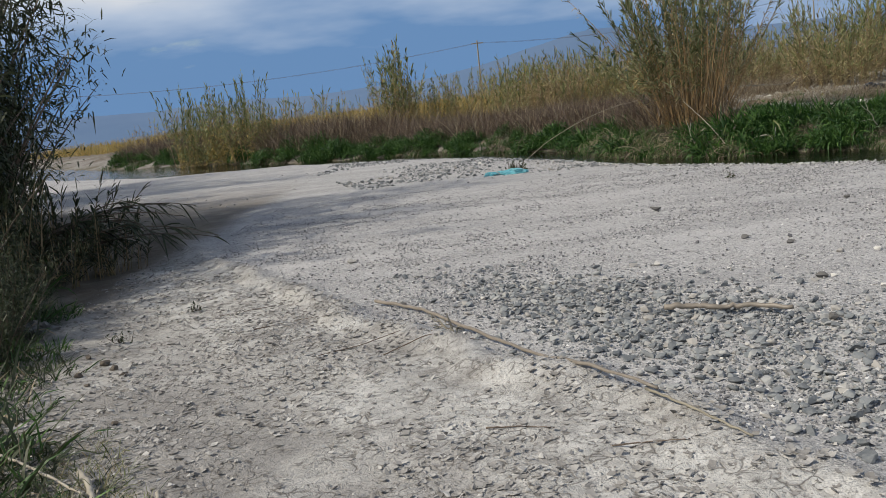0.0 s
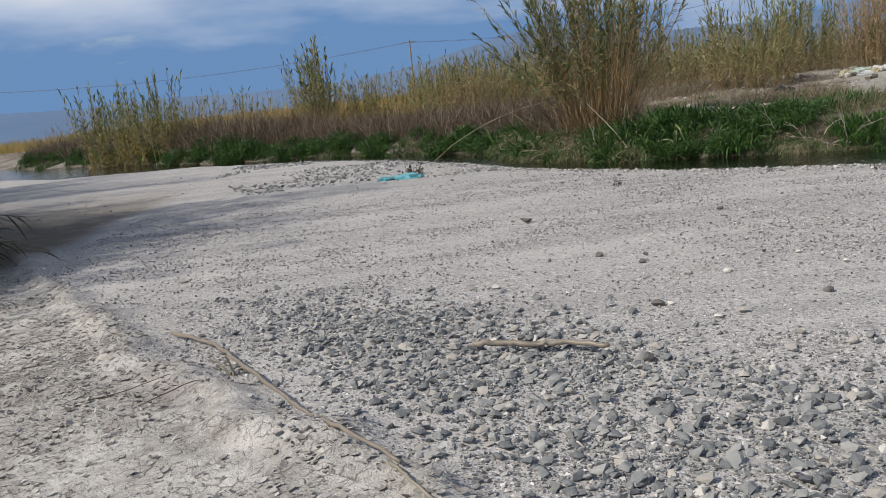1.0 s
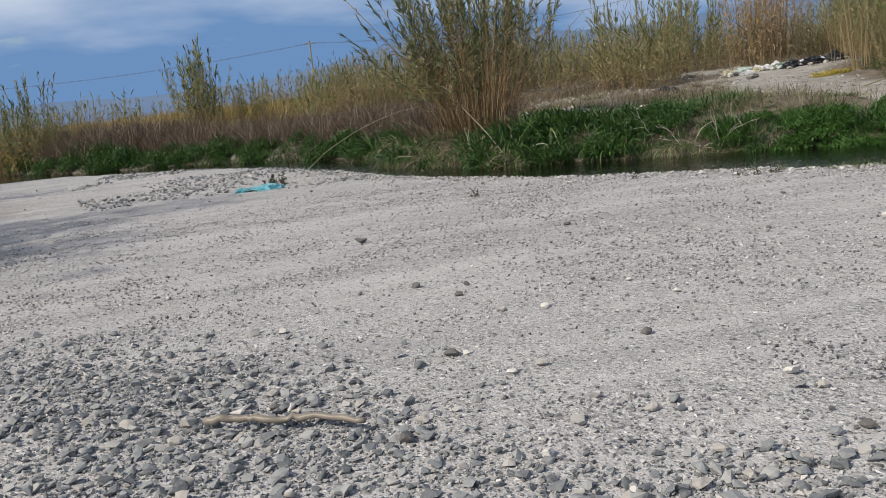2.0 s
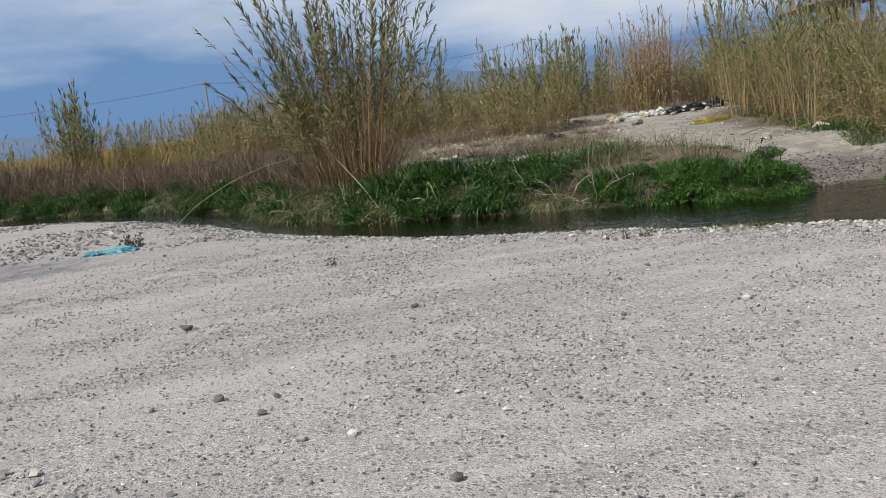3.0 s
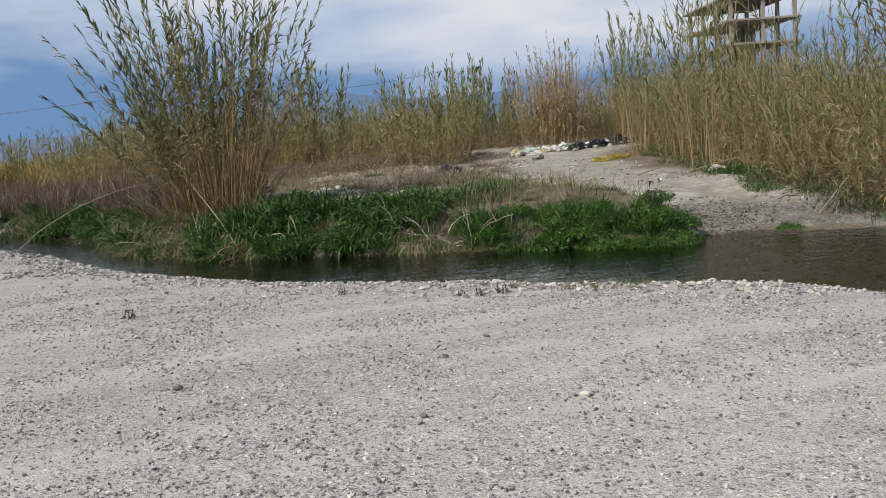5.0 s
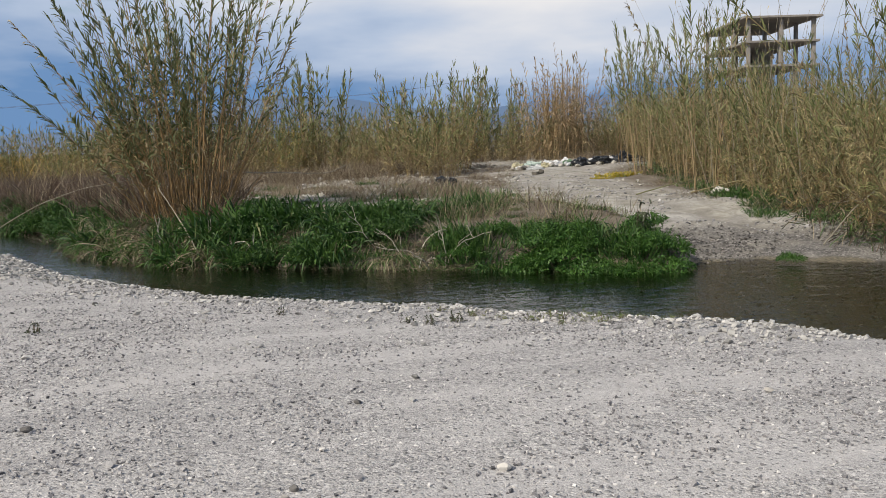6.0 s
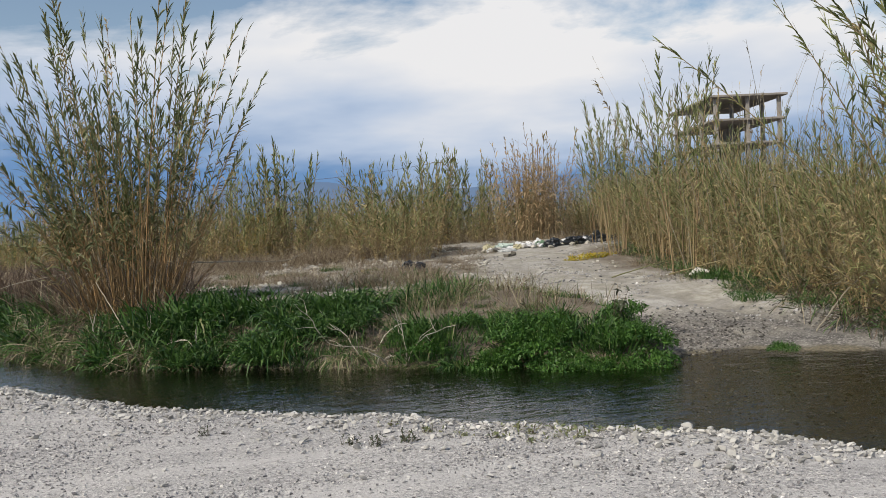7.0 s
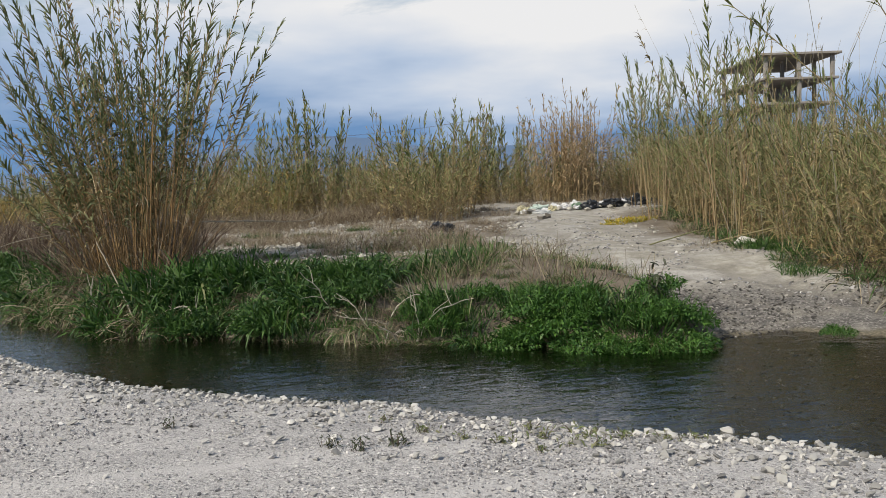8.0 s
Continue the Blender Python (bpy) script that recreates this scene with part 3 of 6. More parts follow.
def reed_chunks(n, radius, hmin, hmax, lean, leaves, rng, dry=0.35, leaf=0.45, width=0.035, lo=0.25, stem=0.011, power=0.75, segs=3, **kw):
    """Stems, green and dry leaves of a clump of tall reed."""
    path, L = cane_paths(n, radius, hmin, hmax, lean, rng, **kw)
    knots = path.shape[1]
    rad = stem * rng.uniform(0.7, 1.3, n)[:, None] * np.linspace(1, 0.35, knots)[None]
    stems = tubes(path, rad, 4)
    # leaves sit along the stem, thicker towards the top
    u = lo + (1 - lo) * rng.uniform(0, 1, (n, leaves)) ** power
    k = np.clip((u * (knots - 1)).astype(int), 0, knots - 2)
    fr = u * (knots - 1) - k
    i = np.arange(n)[:, None]
    p = path[i, k] * (1 - fr)[..., None] + path[i, k + 1] * fr[..., None]
    t = unit(path[i, k + 1] - path[i, k])
    a = rng.uniform(0, 2 * math.pi, (n, leaves))
    o = np.stack([np.cos(a), np.sin(a), np.zeros_like(a)], -1)
    top = u ** 3
    d = unit(t * (0.75 + 0.9 * top)[..., None] + o * (0.75 - 0.35 * top)[..., None])
    ll = leaf * rng.uniform(0.6, 1.25, (n, leaves)) * (1.1 - 0.45 * top)
    dr = rng.uniform(0.15, 0.75, (n, leaves)) * (1 - 0.6 * top)
    isdry = rng.uniform(0, 1, (n, leaves)) < np.clip(dry * 2.2 * (1 - u) + (dry > 0.75) * 0.6, 0, 1)
    isdry |= (rng.uniform(0, 1, n) < dry * 0.35)[:, None]
    out = [stems]
    for mask in (~isdry, isdry):
        if mask.sum() == 0:
            out.append(None)
            continue
        extra = mask[mask] * 0.0 + (0.35 if mask is isdry else 0.0)
        out.append(blades(p[mask], d[mask], ll[mask], width, dr[mask] + extra, rng, segs))
    return out


def reed_meshes(name, n, radius, hmin, hmax, lean, leaves, seed, mats=None, **kw):
    rng = np.random.default_rng(seed)
    st, gr, dr = reed_chunks(n, radius, hmin, hmax, lean, leaves, rng, **kw)
    mats = mats or (M_CANE, M_GREEN_REED, M_DRY_REED)
    out = []
    for nm, ch, mt in (("cane_growth", st, mats[0]), ("green_foliage", gr, mats[1]), ("dry_foliage", dr, mats[2])):
        if ch is not None:
            out.append((nm, mesh_of(nm, *join_arrays([ch]), mt)))
    return out


def plant(name, meshes, x, y, label, category, group="", turn=0.0, scale=1.0, sink=0.0, tilt=(0, 0)):
    root = new(name)
    root.matrix_basis = pose(x, y, h(x, y) - sink, tilt[0], tilt[1], turn) @ Matrix.Scale(scale, 4)
    tagged(root, label, category, group)
    for nm, me in meshes:
        tagged(part(nm, me, root), kind="stuff")
    return root


def scatter(rng, n, x0, x1, y0, y1, keep):
    """Random spots inside a box that pass a test."""
    p = np.stack([rng.uniform(x0, x1, n), rng.uniform(y0, y1, n)], 1)
    return p[keep(p[:, 0], p[:, 1])]


rng = np.random.default_rng(11)

# the great reed clump on the far bank
GREAT = (6.45, 22.7)
GREAT_MATS = (M_GREAT_CANE, M_GREAT_LEAF, M_DRY_REED)
plant("giant_reed", reed_meshes("giant_reed", 60, 0.8, 3.4, 6.2, 0.36, 62, 101, dry=0.14, leaf=0.36, width=0.033, lo=0.40, stem=0.011, knots=8, bend=0.25, sway=0.16, power=0.9, mats=GREAT_MATS), *GREAT,
      "tall clump of giant reed, brown stems below, grey-green leaves above", "reed clump", sink=0.1)
plant("giant_reed", reed_meshes("giant_reed", 34, 0.55, 2.2, 4.9, 0.46, 64, 102, dry=0.14, leaf=0.34, width=0.032, lo=0.24, stem=0.010, knots=8, bend=0.3, sway=0.14, power=0.9, lean_dir=(-0.75, -0.1), mats=GREAT_MATS), GREAT[0] - 0.4, GREAT[1] - 0.1,
      "leaning green canes at the edge of the giant reed clump", "reed clump")
plant("giant_reed", reed_meshes("giant_reed", 120, 0.8, 0.9, 2.9, 0.62, 5, 103, dry=0.95, leaf=0.34, width=0.012, lo=0.15, stem=0.008, knots=7, bend=0.35, sway=0.22, mats=(M_GREAT_CANE, M_DRY_REED, M_STRAW)), GREAT[0] + 0.05, GREAT[1] - 0.25,
      "dead brown stems round the foot of the giant reed", "reed clump")
plant("giant_reed", reed_meshes("giant_reed", 22, 0.5, 2.0, 4.2, 0.50, 60, 104, dry=0.3, leaf=0.34, width=0.026, lo=0.35, stem=0.010, knots=8, bend=-0.05, sway=0.2, lean_dir=(0.7, 0.1), mats=GREAT_MATS), GREAT[0] + 0.35, GREAT[1],
      "arching canes at the edge of the giant reed clump", "reed clump")
plant("giant_reed", reed_meshes("giant_reed", 4, 0.25, 2.6, 3.7, 0.52, 80, 105, dry=0.05, leaf=0.32, width=0.034, lo=0.3, stem=0.009, knots=8, bend=0.1, sway=0.12, lean_dir=(-0.8, 0.0), mats=GREAT_MATS), GREAT[0] - 0.7, GREAT[1],
      "long leafy canes hanging out from the giant reed clump", "reed clump")

# reed clumps, several makes that are planted again and again
FIELD = [reed_meshes("reed", 30, 0.95, 1.2, 3.2, 0.34, 24, 200 + k, dry=d, leaf=0.45, width=0.036, lo=0.06, stem=0.010, knots=4, segs=2, sway=0.15) for k, d in enumerate((0.45, 0.6, 0.75, 0.5))]
TALL = [reed_meshes("reed", 15, 0.6, 2.8, 4.3, 0.16, 34, 220 + k, dry=0.22, leaf=0.5, width=0.055, lo=0.3, stem=0.016, knots=4, segs=2) for k in range(2)]
RUST = [reed_meshes("reed", 34, 0.8, 1.8, 3.2, 0.2, 30, 230, mats=(M_CANE, M_YELLOW, M_RUST_REED), dry=0.9, leaf=0.42, width=0.03, lo=0.1, knots=4, segs=2)]
WALL = [reed_meshes("reed", 42, 0.8, 1.6, 3.4, 0.52, 54, 240 + k, dry=d, leaf=0.33, width=0.018, lo=0.02, stem=0.009, knots=5, power=1.1, segs=2, sway=0.22) for k, d in enumerate((0.24, 0.44, 0.33, 0.38))]
WALL_TALL = [reed_meshes("reed", 9, 0.5, 3.6, 5.0, 0.30, 40, 250 + k, dry=0.16, leaf=0.42, width=0.034, lo=0.45, stem=0.013, knots=6, bend=0.4) for k in range(2)]
BUSHY = [reed_meshes("reed", 46, 1.1, 2.2, 4.0, 0.30, 34, 270 + k, dry=0.3, leaf=0.45, width=0.05, lo=0.08, stem=0.014, knots=4, power=1.0, segs=2, mats=(M_CANE, M_GREEN_REED, M_YELLOW)) for k in range(2)]
LBL_FIELD = "clump of dry straw-coloured reed with green tips"

# the wall of reed beside the track
pts = scatter(rng, 1400, 15.5, 34, 4, 46, lambda x, y: (line_dist(REEDFOOT, x, y)[1] < 0) & (line_dist(REEDFOOT, x, y)[0] > 0.15) & (line_dist(REEDFOOT, x, y)[0] < 4.2))
keepers = []
for p in pts:
    if all((p[0] - q[0]) ** 2 + (p[1] - q[1]) ** 2 > 0.75 for q in keepers):
        keepers.append(p)
for i, (x, y) in enumerate(keepers):
    d = line_dist(REEDFOOT, np.array([x]), np.array([y]))[0][0]
    plant("reed_clump", WALL[i % 4], x, y, "dense reed clump with straw-coloured dead leaves and green tips", "reed clump", "reed thicket beside the track", rng.uniform(0, 360), rng.uniform(0.80, 1.06), tilt=(rng.uniform(-13, 13), rng.uniform(-15, 8)))
for i, (x, y, s) in enumerate(((17.9, 21.9, 1.0), (18.3, 22.4, 0.95), (19.9, 27.8, 0.95), (20.6, 28.6, 0.9), (20.0, 25.6, 0.95), (19.3, 24.9, 0.9), (21.6, 31.5, 0.9), (19.8, 19.0, 0.8), (20.2, 16.0, 1.0), (19.6, 13.4, 1.0), (18.8, 11.5, 1.0), (23.5, 34, 0.9))):
    plant("reed_clump", WALL_TALL[i % 2], x, y, "tall slender green reed canes above the thicket", "reed clump", "reed thicket beside the track", rng.uniform(0, 360), s)

for x, y, k, ld in ((18.4, 15.6, 0, (-0.5, 0.1)), (18.6, 14.2, 1, (-0.6, 0.1)), (19.4, 16.4, 1, (-0.4, 0)), (19.0, 12.8, 0, (-0.6, 0))):
    plant("reed_clump", reed_meshes("reed", 16, 0.6, 4.2, 5.6, 0.42, 44, 260 + k, dry=0.12, leaf=0.42, width=0.034, lo=0.42, stem=0.014, knots=7, bend=0.3, lean_dir=ld), x, y,
          "tall green reed canes leaning out of the thicket", "reed clump", "leaning green canes")
BARE = reed_meshes("reed", 6, 0.9, 3.4, 5.4, 0.38, 3, 265, mats=(M_CANE_GREY, M_DRY_REED, M_DRY_REED), dry=0.9, leaf=0.3, width=0.02, lo=0.8, stem=0.008, knots=5)
for x, y in ((17.9, 19.5), (18.6, 21.0), (17.4, 18.2), (19.6, 23.0), (20.8, 26.0), (18.5, 20.3), (18.9, 19.8), (18.0, 20.9)):
    plant("reed_clump", BARE, x, y, "bare grey dead canes standing above the thicket", "reed clump", "bare canes", rng.uniform(0, 360), rng.uniform(0.8, 1.05))

# the field of reed behind the rubble and along the far side
pts = scatter(rng, 2600, -14, 45, 37, 62, lambda x, y: (line_dist(PATHLINE, x, y)[0] > 2.0) & (y > 40) & ((x > 3) | (y > 46)) & (line_dist(FAR, x, y)[0] > 6) & (line_dist(FAR, x, y)[1] > 0))
keepers = []
for p in pts:
    if all((p[0] - q[0]) ** 2 + (p[1] - q[1]) ** 2 > 2.0 for q in keepers) and len(keepers) < 330 and p[1] < 49:
        keepers.append(p)
for i, (x, y) in enumerate(keepers):
    low = x < 2
    if low and rng.uniform() < 0.5:
        continue
    plant("reed_clump", FIELD[i % 4], x, y, LBL_FIELD, "reed clump", "reed field", rng.uniform(0, 360), (0.62 + 0.5 * float(vnoise(np.array(x), np.array(y), 0.33, 35)) + rng.uniform(-0.08, 0.12)) * (0.55 if low else 1.0))
def reed_field():
    """The rest of the reed field, too far off to be told apart."""
    rg = np.random.default_rng(60)
    p = scatter(rg, 9000, -60, 75, 48, 105, lambda x, y: (line_dist(FAR, x, y)[1] > 0) & (line_dist(FAR, x, y)[0] > 6) & (vnoise(x, y, 0.12, 31) > np.where(x < 4, 0.62, 0.25)) & (rg.uniform(0, 1, x.shape) < np.where(y < 70, 1, 0.5)))
    base = np.concatenate([p, (hs(p) - 0.05)[:, None]], 1)
    ch = reed_chunks(len(p), 0.5, 1.6, 3.3, 0.3, 10, rg, dry=0.55, leaf=0.6, width=0.075, lo=0.1, stem=0.02, knots=3, segs=2, base=base)
    root = tagged(new("reed_field"), "far field of dry reed with green tips", "reeds", kind="stuff")
    for nm, c, mt in zip(("cane_growth", "green_foliage", "dry_foliage"), ch, (M_CANE, M_GREEN_REED, M_DRY_REED)):
        tagged(part(nm, mesh_of(nm, *join_arrays([c]), mt), root), kind="stuff")


reed_field()
for x, y, s, k in ((-9.4, 45.5, 0.8, 0), (-10.8, 47, 0.95, 1), (-8.0, 45.6, 0.6, 1), (-13.0, 49, 0.9, 0), (-1.6, 47, 1.0, 0), (4.2, 46, 0.72, 1), (5.6, 46.5, 0.75, 0), (0.6, 48, 0.7, 1), (19.8, 41.5, 0.8, 0), (12.4, 42.5, 0.75, 1), (8.8, 43, 0.7, 0)):
    plant("reed_clump", BUSHY[k], x, y, "broad bushy reed clump, yellow-green above and golden below", "reed clump", "bushy reeds", rng.uniform(0, 360), s)
for x, y, s, k in ((-1.5, 47, 1.15, 0), (-2.3, 48, 1.0, 1), (-9.6, 48, 1.0, 1), (-11.6, 49, 1.0, 0), (-13.6, 50, 1.1, 1),
                   (11.2, 43, 1.0, 0), (13.0, 43, 1.1, 1), (14.0, 44, 1.2, 0), (19.5, 42, 1.0, 1), (21.0, 43, 1.05, 0), (17.5, 43, 0.9, 0), (23, 44, 0.95, 1)):
    plant("reed_clump", TALL[k], x, y, "slender tall green reed standing above the dry field", "reed clump", "tall green reeds", rng.uniform(0, 360), s)
for x, y, s in ((23.6, 39.6, 1.55), (24.6, 40.6, 1.3), (23.0, 40.2, 1.35), (6.6, 44, 0.8), (5.2, 43, 0.75)):
    plant("reed_clump", RUST[0], x, y, "rust-brown dead reed clump", "reed clump", "rust-brown reeds", rng.uniform(0, 360), s)
for x, y, s in ((16.5, 36.0, 1.3), (15.5, 36.8, 1.2), (16.1, 34.6, 0.75), (17.2, 37.2, 1.1), (15.9, 35.4, 0.9)):
    plant("reed_clump", FIELD[0 if x > 16 else 3], x, y, "bushy yellow-green reed clump beside the track", "reed clump", "reed field", rng.uniform(0, 360), s)


# grasses
def tuft_meshes(n, radius, lmin, lmax, width, droop, seed, mats, shares, up=1.6, segs=3):
    """A tuft of blades that spring from a patch."""
    rg = np.random.default_rng(seed)
    a = rg.uniform(0, 2 * math.pi, n)
    r = radius * np.sqrt(rg.uniform(0, 1, n))
    p = np.stack([r * np.cos(a), r * np.sin(a), np.full(n, -0.04)], 1)
    b = rg.uniform(0, 2 * math.pi, n)
    d = np.stack([np.cos(b) * 0.6 + np.cos(a) * r / radius * 0.5, np.sin(b) * 0.6 + np.sin(a) * r / radius * 0.5, up * rg.uniform(0.7, 1.2, n)], 1)
    ll, dr = rg.uniform(lmin, lmax, n), droop * rg.uniform(0.3, 1.5, n)
    pick = rg.uniform(0, 1, n)
    out, acc = [], 0.0
    for (nm, mt), sh in zip(mats, shares):
        m = (pick >= acc) & (pick < acc + sh)
        acc += sh
        if m.any():
            out.append((nm, mesh_of(nm, *join_arrays([blades(p[m], d[m], ll[m], width * rg.uniform(0.7, 1.3, m.sum()), dr[m], rg, segs)]), mt)))
    return out


def mound_meshes(n, radius, height, leaf, seed, mat, stalks=40):
    """A rounded mound of small broad leaves with a few blades standing out of it."""
    rg = np.random.default_rng(seed)
    a, q = rg.uniform(0, 2 * math.pi, n), np.sqrt(rg.uniform(0, 1, n))
    lump = 0.75 + 0.25 * np.sin(a * 3 + seed) + rg.normal(0, 0.08, n)
    z = height * lump * (1 - 0.6 * q * q) * rg.uniform(0, 1, n) ** 0.45
    p = np.stack([radius * q * np.cos(a), radius * q * np.sin(a), z], 1)
    d = np.stack([np.cos(a) * q, np.sin(a) * q, np.full(n, 0.35)], 1) + rg.normal(0, 0.55, (n, 3))
    ll = leaf * rg.uniform(0.6, 1.4, n)
    c1 = blades(p, d, ll, ll * 0.62, 0.45, rg, 2)
    k = rg.integers(0, n, stalks)
    c2 = blades(p[k] * np.array([0.8, 0.8, 0.6]), np.stack([rg.normal(0, 0.35, stalks), rg.normal(0, 0.35, stalks), np.ones(stalks)], 1), height * rg.uniform(0.5, 1.1, stalks), 0.020, 0.45, rg, 3)
    return [("green_foliage", mesh_of("green_foliage", *join_arrays([c1, c2]), mat))]


DG = (("green_foliage", M_DEEP_GRASS), ("pale_foliage", M_GRASS_PALE))
LUSH = [tuft_meshes(330, 0.42, 0.25, 0.95, 0.034, 0.8, 300 + k, DG, (0.97, 0.03), up=1.4) for k in range(4)]
LOW = [mound_meshes(1500, 0.46, 0.34, 0.045, 310 + k, M_GRASS, 150) for k in range(4)]
BROAD = [mound_meshes(900, 0.46, 0.48, 0.06, 314 + k, M_DEEP_GRASS, 260) for k in range(3)]
SHORT = [tuft_meshes(260, 0.45, 0.15, 0.45, 0.020, 0.5, 320 + k, DG, (0.92, 0.08), segs=2) for k in range(3)]
DRAPE = [tuft_meshes(230, 0.40, 0.4, 1.0, 0.016, 1.2, 330 + k, (("straw_foliage", M_STRAW), ("pale_foliage", M_GRASS_PALE), ("green_foliage", M_GRASS)), (0.3, 0.3, 0.4), up=0.9) for k in range(3)]
TANGLE = [tuft_meshes(260, 0.45, 0.35, 1.0, 0.011, 1.5, 350 + k, (("twig_growth", M_BRAMBLE), ("straw_foliage", M_STRAW), ("dark_foliage", M_DARK_LEAF), ("green_foliage", M_GRASS)), (0.40, 0.08, 0.30, 0.22), up=0.8) for k in range(3)]
BRUSH = [tuft_meshes(170, 0.55, 0.45, 1.15, 0.012, 0.25, 340 + k, (("twig_growth", M_BRAMBLE), ("straw_foliage", M_STRAW)), (0.86, 0.14), up=1.1, segs=2) for k in range(3)]

THIN = [tuft_meshes(46, 0.5, 0.25, 0.8, 0.010, 0.3, 370 + k, (("twig_growth", M_BRAMBLE), ("straw_foliage", M_STRAW), ("green_foliage", M_GRASS_PALE)), (0.5, 0.3, 0.2), up=1.3, segs=3) for k in range(3)]


def along(line, step, rng, jitter=0.15):
    """Points along a line at even steps, with its outward side."""
    out = []
    for (ax, ay), (bx, by) in zip(line[:-1], line[1:]):
        ln = math.hypot(bx - ax, by - ay)
        for k in range(max(1, int(ln / step))):
            s = (k + rng.uniform(0.2, 0.8)) * step / ln
            out.append((ax + (bx - ax) * s, ay + (by - ay) * s, -(by - ay) / ln, (bx - ax) / ln))
    return out


LBL_LUSH, LBL_LOW = "lush dark-green waterside grass tuft", "low leafy green plants at the water's edge"
for x, y, ux, uy in along(FAR[2:6], 1.3, rng) + along(FAR[5:10], 0.48, rng) + along(FAR[9:16], 0.32, rng):
    rows_d = (-0.02, 0.25, 0.5, 0.85, 1.3) if x > 9.4 else (0.0, 0.3, 0.65, 1.0, 1.4) if x > 6.2 else (0.0, 0.35, 0.75)
    for d in rows_d:
        px, py = x + ux * d + rng.uniform(-0.2, 0.2), y + uy * d + rng.uniform(-0.2, 0.2)
        if 9.0 < px - 0.35 * d < 9.5 and (d < 1.2 or rng.uniform() < 0.5) or px > 12.45:
            continue
        u = rng.uniform()
        if px > 9.6:
            kind, lab, s = (LOW if u < 0.55 else SHORT if u < 0.8 else LUSH), LBL_LOW, rng.uniform(0.76, 1.0) * (0.72 if u >= 0.8 else 1.15 if u >= 0.55 else 1.0)
            if d > 1.2:
                kind, lab, s = (THIN, "dry weeds behind the green plants", rng.uniform(0.5, 0.9))
        elif px > 6.9:
            clump = float(vnoise(np.array(px), np.array(py), 1.15, 36))
            if clump < 0.36 or d < 0.3 and u < 0.3:
                kind, lab, s = (TANGLE if u < 0.4 else SHORT if u < 0.8 else DRAPE), "dry tangle between the green clumps", rng.uniform(0.5, 0.85)
            else:
                kind, lab, s = (LUSH if u < 0.72 else BROAD), LBL_LUSH, rng.uniform(0.5, 0.7) + 0.55 * clump
        elif px > 4.4:
            front = d < 0.5
            kind, lab, s = ((TANGLE if u < 0.5 else DRAPE) if u < (0.8 if front else 0.3) else SHORT if u < 0.6 else LUSH), ("dead purple-brown tangle hanging over the water" if front else "tangled bank grass, green with dry straw"), rng.uniform(0.75, 1.15)
        else:
            kind, lab, s = (SHORT if u < 0.5 else BROAD if u < 0.85 else TANGLE), "short green bank grass", rng.uniform(0.75, 1.25) * (1.5 if px < -4 else 1.0)
        dead = kind in (TANGLE, BRUSH, THIN)
        plant("dry_tangle" if dead else "grass_tuft", kind[rng.integers(len(kind))], px, py, lab, "dry tangle" if dead else "grass tuft", "dry tangles on the far bank" if dead else "grass tufts along the far bank", rng.uniform(0, 360), s, tilt=(rng.uniform(-12, 12), rng.uniform(-12, 12)))

# straw washed against the foot of the grass
for x, y, ux, uy in along(FAR[5:16], 0.42, rng):
    plant("straw_tuft", (TANGLE if x < 7.2 else DRAPE)[rng.integers(3)], x + rng.uniform(-0.1, 0.1), y, "pale straw hanging over the water's edge", "straw", "straw at the water's edge", rng.uniform(0, 360), rng.uniform(0.3, 0.6))
# brown brambles behind the grass
for x, y, ux, uy in along(FAR[2:6], 1.2, rng) + along(FAR[5:14], 0.8, rng):
    for d in ((1.4, 2.1, 2.9, 3.8) if x > 4.7 else (1.0, 1.6, 2.4, 3.3, 4.3, 5.3)):
        px, py = x + ux * (d + rng.uniform(-0.3, 0.3)), y + uy * (d + rng.uniform(-0.3, 0.3))
        if px > 9.5 or px > 7.4 and (d > 1.8 or rng.uniform() < 0.6):
            continue
        s = rng.uniform(0.6, 1.0) if x > 4.7 else rng.uniform(0.9, 1.4) * (1.5 if x < -5 else 1.0)
        plant("bramble", BRUSH[rng.integers(3)], px, py, "dry purple-brown bramble thicket", "bramble", "brambles on the far bank", rng.uniform(0, 360), s)
FLATWEED = [tuft_meshes(150, 0.55, 0.35, 0.95, 0.012, 0.3, 345 + k, (("twig_growth", M_BRAMBLE), ("straw_foliage", M_STRAW)), (0.4, 0.6), up=1.0, segs=2) for k in range(3)]
# thin dry weeds on the stony flat
for x, y in scatter(rng, 240, 6, 24, 22, 41, lambda x, y: (line_dist(PATHLINE, x, y)[0] > 1.8) & (line_dist(FAR, x, y)[0] > 4) & (line_dist(REEDFOOT, x, y)[1] > 0)):
    plant("dry_weed", FLATWEED[rng.integers(3)], x, y, "sparse dry brown weeds on stony ground", "weed", "dry weeds", rng.uniform(0, 360), rng.uniform(0.25, 0.7))
for x, y in scatter(rng, 90, 4, 17, 37.0, 40.5, lambda x, y: line_dist(PATHLINE, x, y)[0] > 2.0):
    plant("dry_weed", FLATWEED[rng.integers(3)], x, y, "tall beige dry weeds at the foot of the reed field", "weed", "dry weeds", rng.uniform(0, 360), rng.uniform(0.8, 1.4))
